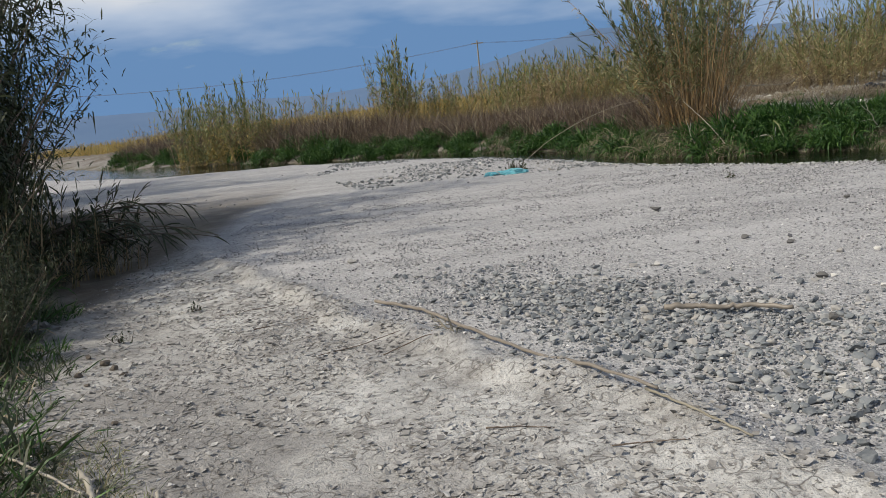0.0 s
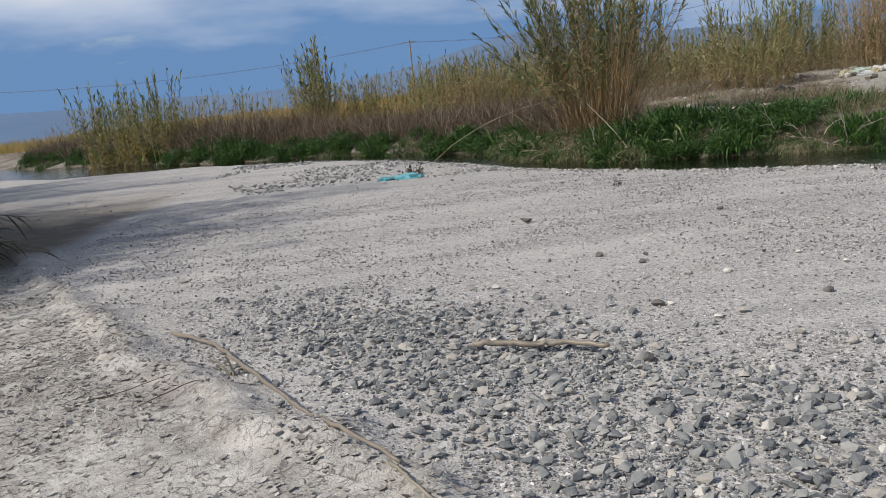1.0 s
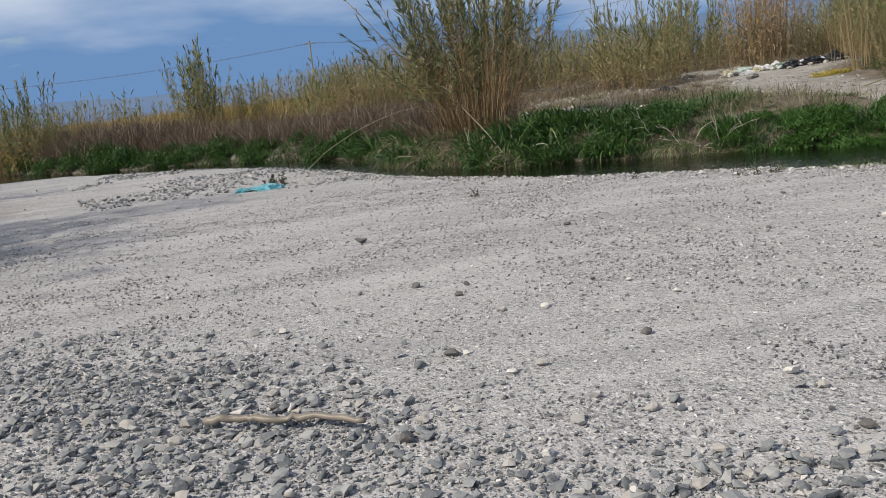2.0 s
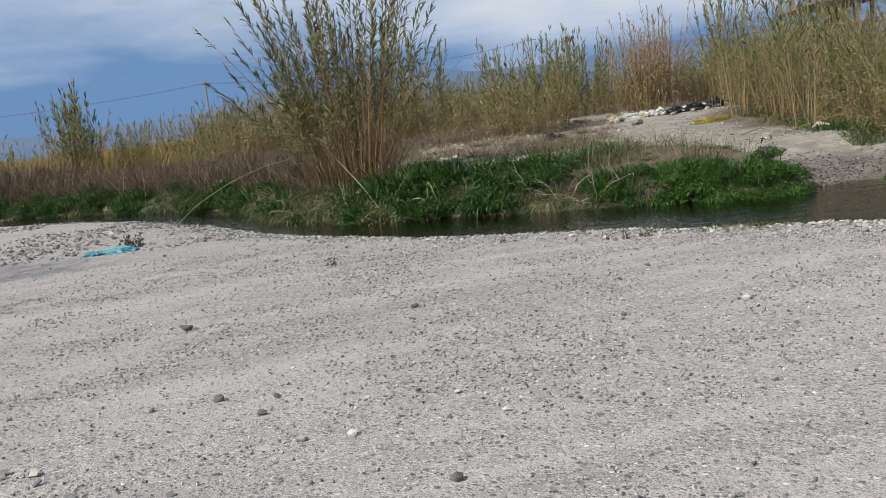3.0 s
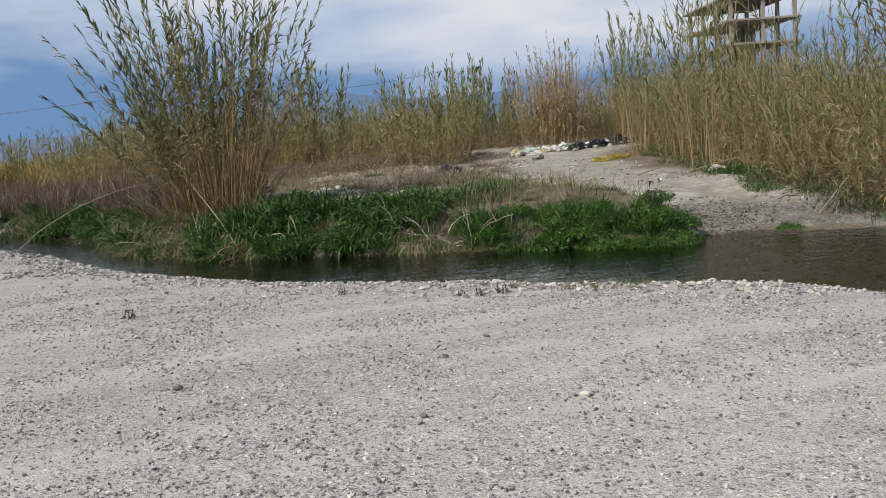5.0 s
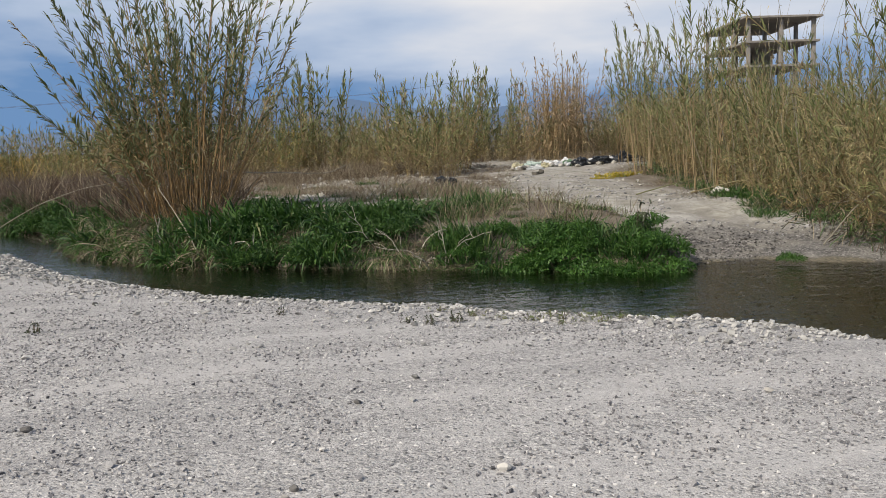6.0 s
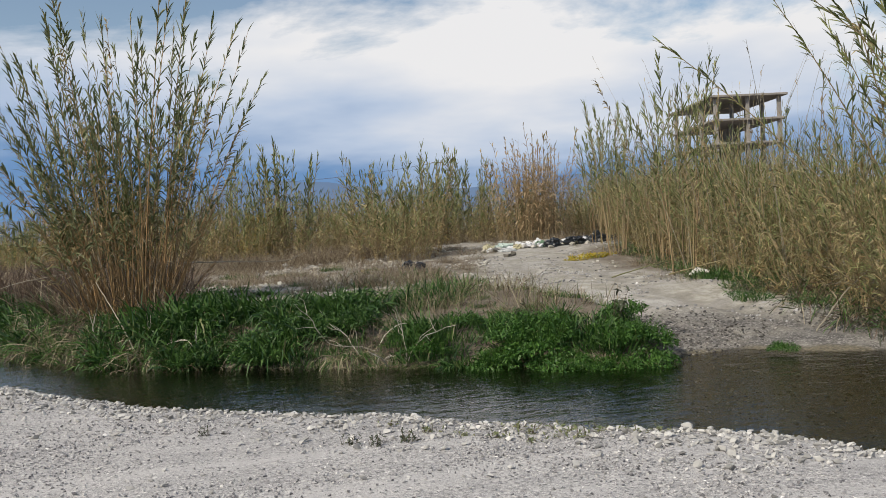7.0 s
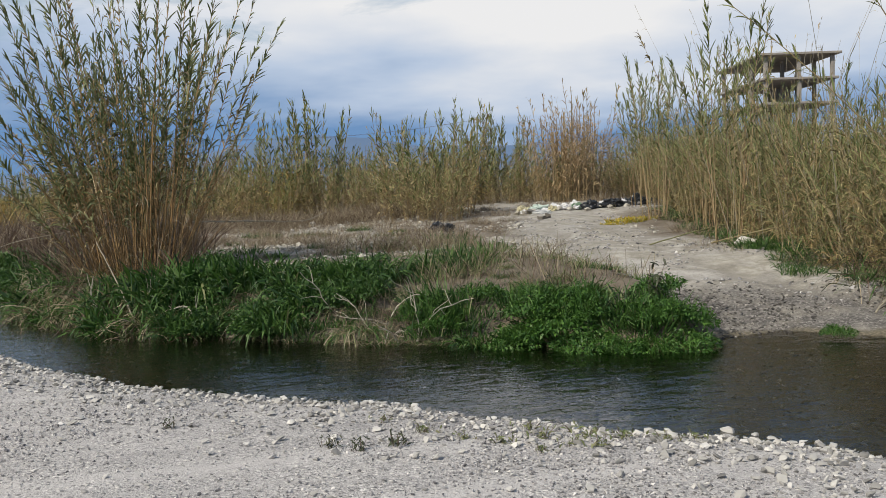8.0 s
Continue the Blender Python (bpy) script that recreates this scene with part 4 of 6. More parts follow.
# golden grass of the plain
def golden_grass():
    rg = np.random.default_rng(61)
    p = scatter(rg, 60000, -70, 14, 44, 125, lambda x, y: (line_dist(FAR, x, y)[1] > 0) & (line_dist(FAR, x, y)[0] > 5) & (vnoise(x, y, 0.25, 33) + 0.4 * vnoise(x, y, 1.1, 34) > 0.45))
    n = len(p)
    d = np.concatenate([rg.normal(0, 0.35, (n, 2)), np.ones((n, 1))], 1)
    c = blades(np.concatenate([p, (hs(p) - 0.05)[:, None]], 1), d, rg.uniform(0.8, 2.1, n), 0.06, 0.15, rg, 2)
    tagged(new("golden_grass", mesh_of("golden_grass", *join_arrays([c]), M_YELLOW)), "golden dry grass of the open plain", "grass", kind="stuff")


golden_grass()

# lone plants by the water
plant("grass_tuft", LOW[1], 13.93, 14.62, "small green leafy tuft standing in the shallow water", "grass tuft", "", 0, 0.45, sink=-0.12)
for x, y, s in ((16.3, 16.6, 0.8), (16.0, 17.6, 0.7), (17.0, 19.0, 0.9), (17.4, 20.4, 1.0), (16.5, 18.3, 0.7), (16.1, 14.6, 0.8)):
    plant("grass_tuft", SHORT[1], x, y, "green grass at the foot of the reeds", "grass tuft", "grass at the reed foot", rng.uniform(0, 360), s)


# ---- the near bank's dark bushes ----
def bush_meshes(seed, height, spread, leaves):
    rg = np.random.default_rng(seed)
    path, L = cane_paths(26, 0.5, height * 0.6, height, spread, rg, knots=6, bend=0.4)
    limbs = tubes(path, 0.03 * rg.uniform(0.5, 1.2, 26)[:, None] * np.linspace(1, 0.2, 6)[None], 5)
    i, k = rg.integers(0, 26, leaves), rg.integers(1, 6, leaves)
    p = path[i, k] + rg.normal(0, 0.24, (leaves, 3)) * np.array([1, 1, 0.9])
    d = rg.normal(0, 1, (leaves, 3)) + np.array([0, 0, 0.3])
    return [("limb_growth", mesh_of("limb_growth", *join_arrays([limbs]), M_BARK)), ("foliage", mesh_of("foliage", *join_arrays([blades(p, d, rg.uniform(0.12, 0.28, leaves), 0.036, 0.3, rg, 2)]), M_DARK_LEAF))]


# the bushes' shade is put into their dark leaf colour
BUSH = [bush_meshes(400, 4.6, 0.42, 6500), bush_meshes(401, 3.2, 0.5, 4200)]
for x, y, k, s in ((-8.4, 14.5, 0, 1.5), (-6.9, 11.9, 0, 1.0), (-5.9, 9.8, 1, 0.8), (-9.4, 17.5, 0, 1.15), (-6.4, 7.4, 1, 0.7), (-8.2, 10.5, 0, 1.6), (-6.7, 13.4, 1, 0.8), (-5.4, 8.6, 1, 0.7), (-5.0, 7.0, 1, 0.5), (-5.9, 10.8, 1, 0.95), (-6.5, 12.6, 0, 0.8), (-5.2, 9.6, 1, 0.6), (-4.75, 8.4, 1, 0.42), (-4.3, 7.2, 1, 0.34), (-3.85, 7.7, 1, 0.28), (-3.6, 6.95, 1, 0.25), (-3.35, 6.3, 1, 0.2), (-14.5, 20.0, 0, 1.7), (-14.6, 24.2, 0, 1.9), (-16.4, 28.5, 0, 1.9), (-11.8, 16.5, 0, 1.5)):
    plant("bush", BUSH[k], x, y, "leafy bush on the near bank, shade put into its dark leaf colour", "bush", "bushes on the near bank", rng.uniform(0, 360), s)
# reed with its leaves coloured dark for the bank's shade
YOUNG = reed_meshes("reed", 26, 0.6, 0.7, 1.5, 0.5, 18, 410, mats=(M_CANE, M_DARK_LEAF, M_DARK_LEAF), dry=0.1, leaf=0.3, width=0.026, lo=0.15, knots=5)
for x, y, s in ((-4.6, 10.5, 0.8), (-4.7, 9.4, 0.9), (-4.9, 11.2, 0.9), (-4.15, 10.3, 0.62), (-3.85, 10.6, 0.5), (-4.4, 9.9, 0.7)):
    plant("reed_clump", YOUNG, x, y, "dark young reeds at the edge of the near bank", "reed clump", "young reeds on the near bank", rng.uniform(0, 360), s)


def drooping_branches():
    """Leafy canes that hang out low over the bed."""
    rg = np.random.default_rng(411)
    n, k = 17, 7
    a = np.stack([rg.uniform(-5.0, -4.4, n), rg.uniform(9.9, 10.8, n), rg.uniform(0.15, 0.5, n)], 1)
    b = np.stack([rg.uniform(-4.1, -2.6, n), rg.uniform(10.0, 10.9, n), rg.uniform(0.15, 0.75, n)], 1)
    s = np.linspace(0, 1, k)[None, :, None]
    path = a[:, None] * (1 - s) + b[:, None] * s
    path[:, :, 2] += (0.9 * s * (1 - s) * rg.uniform(0.4, 1.1, n)[:, None, None])[..., 0]
    path[:, :, 2] += 0.1
    m = 26
    i, q = np.repeat(np.arange(n), m), rg.integers(1, k, n * m)
    p = path[i, q] - (path[i, q] - path[i, q - 1]) * rg.uniform(0, 1, (n * m, 1))
    d = unit(path[i, q] - path[i, q - 1]) * 1.1 + rg.normal(0, 0.45, (n * m, 3))
    root = tagged(new("reed_branch"), "leafy reed branches drooping low over the river bed", "reed branch")
    tagged(part("cane_growth", mesh_of("canes", *join_arrays([tubes(path, np.linspace(0.010, 0.004, k)[None] * np.ones((n, 1)), 5)]), M_BARK), root), kind="stuff")
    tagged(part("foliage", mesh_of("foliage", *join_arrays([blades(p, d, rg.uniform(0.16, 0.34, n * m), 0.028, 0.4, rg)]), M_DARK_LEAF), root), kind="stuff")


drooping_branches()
# weeds in the bank's shade, darkened through the leaf colour
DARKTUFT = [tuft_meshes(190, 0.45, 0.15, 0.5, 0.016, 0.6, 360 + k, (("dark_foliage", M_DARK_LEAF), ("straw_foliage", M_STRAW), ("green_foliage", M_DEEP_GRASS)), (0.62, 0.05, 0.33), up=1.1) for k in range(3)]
EDGE = np.array([(-4.3, 9.6), (-3.95, 8.6), (-3.3, 7.0), (-2.75, 5.5), (-2.35, 4.6), (-1.85, 3.75), (-1.4, 3.1)])
for x, y, ux, uy in along(EDGE, 0.3, rng):
    for d in (0.1, 0.5, 0.95, 1.5):
        px, py = x - ux * d + rng.uniform(-0.15, 0.15), y - uy * d + rng.uniform(-0.15, 0.15)
        if d < 0.3 and rng.uniform() < 0.45:
            continue
        plant("weed_clump", DARKTUFT[rng.integers(3)], px, py, "dark tangled grass and weeds at the edge of the silt", "weeds", "dark weeds on the near bank", rng.uniform(0, 360), rng.uniform(0.8, 1.25) * (0.55 if d < 0.3 else 1.0))
OLIVE = tuft_meshes(260, 0.3, 0.12, 0.36, 0.007, 0.7, 365, (("olive_foliage", M_GRASS_PALE), ("straw_foliage", M_STRAW), ("dark_foliage", M_DARK_LEAF)), (0.4, 0.25, 0.35), up=1.0)
for x, y, s in ((-1.5, 3.45, 0.7), (-1.55, 3.22, 0.7), (-1.38, 3.2, 0.6), (-1.68, 3.55, 0.8), (-1.2, 3.05, 0.5), (-1.75, 3.85, 0.7), (-1.85, 4.1, 0.7), (-1.62, 3.35, 0.8), (-2.0, 4.4, 0.6), (-1.45, 3.05, 0.7)):
    plant("grass_tuft", OLIVE, x, y, "olive grass and straw at the edge of the silt", "grass tuft", "grass on the near bank", rng.uniform(0, 360), s)
for x, y, s in ((-3.7, 8.0, 0.7), (-3.2, 6.6, 0.6), (-1.55, 3.3, 0.3), (-1.25, 3.25, 0.25)):
    plant("grass_tuft", SHORT[1], x, y, "green weeds at the edge of the silt", "grass tuft", "grass on the near bank", rng.uniform(0, 360), s)


# ---- the unfinished building ----
def box(bm, x0, x1, y0, y1, z0, z1):
    vs = [bm.verts.new((x, y, z)) for z in (z0, z1) for x, y in ((x0, y0), (x1, y0), (x1, y1), (x0, y1))]
    for f in ((3, 2, 1, 0), (4, 5, 6, 7), (0, 1, 5, 4), (1, 2, 6, 5), (2, 3, 7, 6), (3, 0, 4, 7)):
        bm.faces.new([vs[i] for i in f])


def box_mesh(name, mat, *dims, bevel=0.03):
    bm = bmesh.new()
    box(bm, *dims)
    bmesh.ops.bevel(bm, geom=bm.edges[:], offset=bevel, segments=1, affect="EDGES")
    me = bpy.data.meshes.new(name)
    bm.to_mesh(me); bm.free()
    me.materials.append(mat)
    return me


def building():
    W, D, H = 8.6, 17.0, 2.95
    root = new("building")
    root.matrix_basis = pose(79.9, 98.2, 2.3, 0, 0, -19.4)
    tagged(root, "unfinished concrete building frame, bare columns and floor slabs", "building")
    col = box_mesh("column", M_CONCRETE, -0.22, 0.22, -0.22, 0.22, 0, H - 0.28)
    for f in range(5):
        over = 0.35 if f < 4 else 0.6
        sl = part("floor_slab", box_mesh("floor_slab", M_CONCRETE, -over, W + over, -over, D + over, H * (f + 1) - 0.28, H * (f + 1), bevel=0.04), root)
        for i in range(3):
            for j in range(4):
                c = part("column", col, root)
                c.location = (0.25 + i * (W - 0.5) / 2, 0.25 + j * (D - 0.5) / 3, H * f)
    part("stair_core", box_mesh("stair_core", M_CONCRETE, 4.6, 6.6, 9.0, 12.5, 0, H * 4 - 0.3), root)
    part("plinth", box_mesh("plinth", M_CONCRETE, -0.3, W + 0.3, -0.3, D + 0.3, -1.6, 0.0), root)


building()


# ---- stones ----
def hull_stone(seed, points, flat=0.6, angular=0.0):
    """A pebble: the hull of points thrown on a flattened ball."""
    rg = np.random.default_rng(seed)
    p = unit(rg.normal(0, 1, (points, 3))) * rg.uniform(1 - angular, 1, (points, 1))
    p *= np.array([1.0, rg.uniform(0.65, 0.95), flat * rg.uniform(0.8, 1.2)])
    bm = bmesh.new()
    for q in p:
        bm.verts.new(q)
    r = bmesh.ops.convex_hull(bm, input=bm.verts)
    bmesh.ops.delete(bm, geom=[e for e in r["geom_interior"] if isinstance(e, bmesh.types.BMVert)], context="VERTS")
    bm.verts.index_update()
    v = np.array([q.co[:] for q in bm.verts])
    f = np.array([[q.index for q in fc.verts] for fc in bm.faces])
    bm.free()
    return v, f


PEBBLES = [hull_stone(500 + k, 7, 0.62, 0.15) for k in range(8)]
COBBLES = [hull_stone(520 + k, 13, 0.46, 0.34) for k in range(8)]


def rotations(n, rng, tip=0.35):
    a, b, c = rng.uniform(0, 2 * math.pi, n), rng.normal(0, tip, n), rng.normal(0, tip, n)
    ca, sa, cb, sb, cc, sc = np.cos(a), np.sin(a), np.cos(b), np.sin(b), np.cos(c), np.sin(c)
    o, z = np.ones(n), np.zeros(n)
    rz = np.stack([np.stack([ca, -sa, z], -1), np.stack([sa, ca, z], -1), np.stack([z, z, o], -1)], 1)
    rx = np.stack([np.stack([o, z, z], -1), np.stack([z, cb, -sb], -1), np.stack([z, sb, cb], -1)], 1)
    ry = np.stack([np.stack([cc, z, sc], -1), np.stack([z, o, z], -1), np.stack([-sc, z, cc], -1)], 1)
    return rz @ rx @ ry


def stone_stuff(name, xy, size, kinds, label, rng, mat, bury=0.15, smooth=False, category="gravel", tip=0.35):
    """Very many stones in one mesh."""
    z = hs(xy)
    pick = rng.integers(0, len(kinds), len(xy))
    chunks = []
    for k, (v, f) in enumerate(kinds):
        m = pick == k
        n = m.sum()
        if n == 0:
            continue
        q = np.einsum("nij,vj->nvi", rotations(n, rng, tip), v) * size[m][:, None, None]
        q[..., :2] += xy[m][:, None]
        q[..., 2] += (z[m] + size[m] * (0.5 - bury) * 0.8)[:, None]
        chunks.append((q.reshape(-1, 3), [(f[None] + (np.arange(n) * len(v))[:, None, None]).reshape(-1, 3)]))
    ob = new(name, mesh_of(name, *join_arrays(chunks), mat, smooth))
    return tagged(ob, label, category, kind="stuff")


rng = np.random.default_rng(77)
PATCH = np.array([(-0.2, 7.75), (0.5, 7.55), (1.4, 6.95), (2.2, 6.05), (2.55, 5.2), (2.8, 4.75), (3.25, 4.62), (3.75, 4.45), (3.95, 3.9), (4.1, 1.6), (2.0, 1.6), (1.45, 3.1), (0.9, 4.3), (0.5, 5.2), (0.2, 5.9), (0.05, 6.6)])


def in_poly(poly, x, y):
    ins = np.zeros(x.shape, bool)
    for (ax, ay), (bx, by) in zip(poly, np.roll(poly, -1, 0)):
        c = ((ay > y) != (by > y)) & (x < (bx - ax) * (y - ay) / (by - ay + 1e-12) + ax)
        ins ^= c
    return ins


def near_side(x, y):
    d, s = line_dist(NEAR, x, y)
    return (s < 0) | (d < 0.04)


def not_silt(x, y):
    return plan(x, y)[1] < 0.35


# loose cobbles of the stone patch, the nearest as pieces of their own
def patch_test(x, y):
    edge = line_dist(np.concatenate([PATCH, PATCH[:1]]), x, y)[0]
    return in_poly(PATCH, x, y) & (rng.uniform(0, 1, x.shape) < 0.25 + 0.75 * sstep(0.0, 0.5, edge)) | (~in_poly(PATCH, x, y) & (edge < 0.5) & (rng.uniform(0, 1, x.shape) < 0.12) & not_silt(x, y))


cob = scatter(rng, 30000, -1.8, 6.0, 1.6, 8.6, patch_test)
cs = 0.010 + 0.040 * rng.uniform(0, 1, len(cob)) ** 3.0
big = np.argsort(-(cs + 0.02 * ((cob[:, 1] > 3.2) & (cob[:, 0] < 3.5))))[:280]
COB_ME = [mesh_of("stone", v.tolist(), f.tolist(), M_STONE, k % 4 == 0) for k, (v, f) in enumerate(COBBLES)]
zb = hs(cob)
for k, i in enumerate(big):
    s = cs[i] * 1.02
    ob = new("stone", COB_ME[k % 8])
    ob.matrix_basis = pose(cob[i, 0], cob[i, 1], zb[i] + s * 0.32, rng.normal(0, 14), rng.normal(0, 14), rng.uniform(0, 360)) @ Matrix.Diagonal((s, s * rng.uniform(0.75, 1.1), s * rng.uniform(0.8, 1.2), 1))
    ob.parent = ground
rest = np.ones(len(cob), bool)
rest[big] = False
stone_stuff("cobbles", cob[rest], cs[rest], COBBLES, "grey river cobbles lying loose on the gravel bar", rng, M_STONE, 0.1, category="stones")

fill = scatter(rng, 60000, -1.8, 6.0, 1.8, 8.6, patch_test)
stone_stuff("patch_gravel", fill, 0.005 + 0.014 * rng.uniform(0, 1, len(fill)) ** 1.5, PEBBLES, "small grey stones filling the gaps of the cobble patch", rng, M_STONE, 0.05)
# gravel over the whole bar, thinner where the dust lies
def gravel_test(x, y):
    band = sstep(0.35, 0.65, vnoise(x * 0.45 + y * 0.2, y * 1.1 - x * 0.5, 1.1, 41))
    dens = 0.13 + 0.87 * band * sstep(0.3, 0.62, 0.6 * vnoise(x, y, 2.7, 42) + 0.4 * vnoise(x, y, 8.0, 49))
    return near_side(x, y) & not_silt(x, y) & (rng.uniform(0, 1, x.shape) < dens)


gr = scatter(rng, 230000, -3.0, 11.3, 2.6, 16.5, gravel_test)
gr = gr[: 80000]
gs = 0.005 + 0.014 * rng.uniform(0, 1, len(gr)) ** 2.6
stone_stuff("gravel", gr, gs, PEBBLES, "fine pale gravel scattered over the bar", rng, M_GRAVEL, 0.1)
gr = scatter(rng, 4200, -6, 11.5, 2.5, 27, lambda x, y: near_side(x, y) & not_silt(x, y) & (rng.uniform(0, 1, x.shape) < 0.15 + 0.85 * sstep(0.5, 0.75, vnoise(x, y, 0.9, 43))))
stone_stuff("pebbles", gr, 0.010 + 0.026 * rng.uniform(0, 1, len(gr)) ** 3.5, COBBLES, "single pebbles on the gravel bar", rng, M_GRAVEL, 0.12, category="stones")
# flakes of crust and crumbs on the silt
fl = scatter(rng, 26000, -3.6, 1.6, 2.6, 11.5, lambda x, y: (plan(x, y)[1] > 0.3) & (rng.uniform(0, 1, x.shape) < 0.15 + 0.85 * sstep(0.5, 0.7, vnoise(x, y, 1.6, 44))))


def crust_mat():
    m = Mat("silt_flake", 0.95)
    m.colour(m.ramp(m.island(), (0.0, (0.20, 0.19, 0.18)), (0.6, (0.32, 0.308, 0.295)), (1.0, (0.48, 0.467, 0.45))))
    return m.m


def curl(seed):
    """A plate of dried silt with its rim curled up."""
    rg = np.random.default_rng(seed)
    g = [(i, j) for i in range(4) for j in range(3)]
    top = np.array([((i - 1.5) / 1.5 * rg.uniform(0.75, 1.1), (j - 1) * rg.uniform(0.45, 0.75), 0.0) for i, j in g])
    top[:, 2] = 0.26 * top[:, 0] ** 2 + 0.22 * top[:, 1] ** 2 + rg.uniform(-0.04, 0.04, 12)
    v = np.concatenate([top, top - np.array([0, 0, 0.10])])
    f = []
    for i in range(3):
        for j in range(2):
            a, b, c, d = i * 3 + j, i * 3 + j + 1, i * 3 + j + 4, i * 3 + j + 3
            f += [(a, d, c), (a, c, b), (a + 12, c + 12, d + 12), (a + 12, b + 12, c + 12)]
    rim = [0, 3, 6, 9, 10, 11, 8, 5, 2, 1]
    for a, b in zip(rim, rim[1:] + rim[:1]):
        f += [(a, a + 12, b + 12), (a, b + 12, b)]
    return v, np.array(f)


M_FLAKE = crust_mat()
CURLS = [curl(560 + k) for k in range(6)]
cu = scatter(rng, 24000, -2.8, 1.9, 2.6, 10.5, lambda x, y: (plan(x, y)[1] > 0.4) & (rng.uniform(0, 1, x.shape) < 0.08 + 0.92 * sstep(0.42, 0.66, 0.6 * vnoise(x, y, 1.1, 54) + 0.4 * vnoise(x, y, 4.0, 55))))
cu = cu[:4200]
stone_stuff("silt_plates", cu, 0.007 + 0.020 * rng.uniform(0, 1, len(cu)) ** 2.2, CURLS, "curled plates of cracked dry silt", rng, M_FLAKE, 0.42, category="silt", tip=0.13)
fl = fl[:9000]
stone_stuff("silt_flakes", fl, 0.007 + 0.02 * rng.uniform(0, 1, len(fl)) ** 2, [(v * np.array([1, 1, 0.45]), f) for v, f in PEBBLES], "curled flakes of dried silt crust", rng, M_FLAKE, 0.0, category="silt")

# stones at the water's edge
eg = []
for x, y, ux, uy in along(NEAR[7:18], 0.0026, rng):
    d = rng.gamma(1.25, 0.55) - 0.16
    eg.append((x - ux * d, y - uy * d))
eg = np.array(eg)
es = 0.009 + 0.042 * rng.uniform(0, 1, len(eg)) ** 2.5
M_EDGE = Mat("edge_stone", 0.8)
c = M_EDGE.ramp(M_EDGE.island(), (0.0, (0.13, 0.13, 0.125)), (0.35, (0.335, 0.333, 0.322)), (0.7, (0.46, 0.455, 0.44)), (1.0, (0.64, 0.63, 0.61)))
c = M_EDGE.mix(M_EDGE.ramp(M_EDGE.noise(30.0, 5.0), (0.35, 0.0), (0.7, 0.4)), c, (0.28, 0.275, 0.265))
M_EDGE.colour(c).bump(M_EDGE.noise(60.0), 0.4, 0.006)
stone_stuff("edge_stones", eg, es, COBBLES, "pale rounded stones along the water's edge", rng, M_EDGE.m, 0.05, category="stones")
# the stony spit beside the bend
sp = scatter(rng, 5200, -3.5, 4.6, 18.0, 31, lambda x, y: near_side(x, y) & (line_dist(NEAR, x, y)[0] < 6) & (rng.uniform(0, 1, x.shape) < sstep(0.30, 0.55, vnoise(x, y, 0.5, 45))))
stone_stuff("spit_stones", sp, 0.02 + 0.05 * rng.uniform(0, 1, len(sp)) ** 2, COBBLES, "grey cobbles heaped on the spit at the bend", rng, M_STONE, 0.1, category="stones")
# bed of the stream and the wet beach
bd = scatter(rng, 9000, 3.5, 17, 9, 22, lambda x, y: (line_dist(NEAR, x, y)[1] > 0) & (line_dist(FAR, x, y)[1] < 0))


def bed_mat():
    m = Mat("bed_stone", 0.5)
    m.colour(m.ramp(m.island(), (0.0, (0.06, 0.05, 0.03)), (0.5, (0.18, 0.155, 0.11)), (0.8, (0.31, 0.275, 0.205)), (1.0, (0.55, 0.50, 0.41))))
    return m.m


stone_stuff("bed_stones", bd, 0.015 + 0.04 * rng.uniform(0, 1, len(bd)) ** 2, COBBLES[:5], "brown algae-stained pebbles on the stream bed", rng, bed_mat(), 0.15, category="stones")
bc = scatter(rng, 11000, 12.3, 17.5, 12, 18.5, lambda x, y: (line_dist(FAR, x, y)[1] > 0) & (rng.uniform(0, 1, x.shape) < sstep(3.0, 1.2, line_dist(FAR, x, y)[0]) * sstep(0.25, 0.5, vnoise(x, y, 0.8, 46))))


def beach_mat():
    m = Mat("beach_stone", 0.7)
    m.colour(m.ramp(m.island(), (0.0, (0.06, 0.057, 0.054)), (0.7, (0.13, 0.122, 0.115)), (1.0, (0.34, 0.32, 0.295))))
    return m.m


stone_stuff("beach_stones", bc, 0.012 + 0.032 * rng.uniform(0, 1, len(bc)) ** 2, COBBLES[:5], "dark damp gravel at the foot of the track", rng, beach_mat(), 0.15, category="stones")
tk = scatter(rng, 12000, 12.5, 22, 15, 32, lambda x, y: (plan(x, y)[3] > 0.4) & (rng.uniform(0, 1, x.shape) < sstep(0.4, 0.7, vnoise(x, y, 1.3, 48))))
stone_stuff("track_stones", tk, 0.014 + 0.04 * rng.uniform(0, 1, len(tk)) ** 3, COBBLES[:5], "small pale stones pressed into the dusty track", rng, M_GRAVEL, 0.2, category="stones")
fr = scatter(rng, 16000, 7, 22, 20, 42, lambda x, y: (line_dist(FAR, x, y)[0] > 2.2) & (line_dist(PATHLINE, x, y)[0] > 1.3) & (line_dist(REEDFOOT, x, y)[1] > 0) & (rng.uniform(0, 1, x.shape) < 0.12 + 0.88 * sstep(0.38, 0.56, vnoise(x, y, 0.35, 47))))
stone_stuff("flat_stones", fr, 0.018 + 0.085 * rng.uniform(0, 1, len(fr)) ** 3, COBBLES[:5], "pale stones strewn over the far flat", rng, M_RUBBLE, 0.15, category="stones")


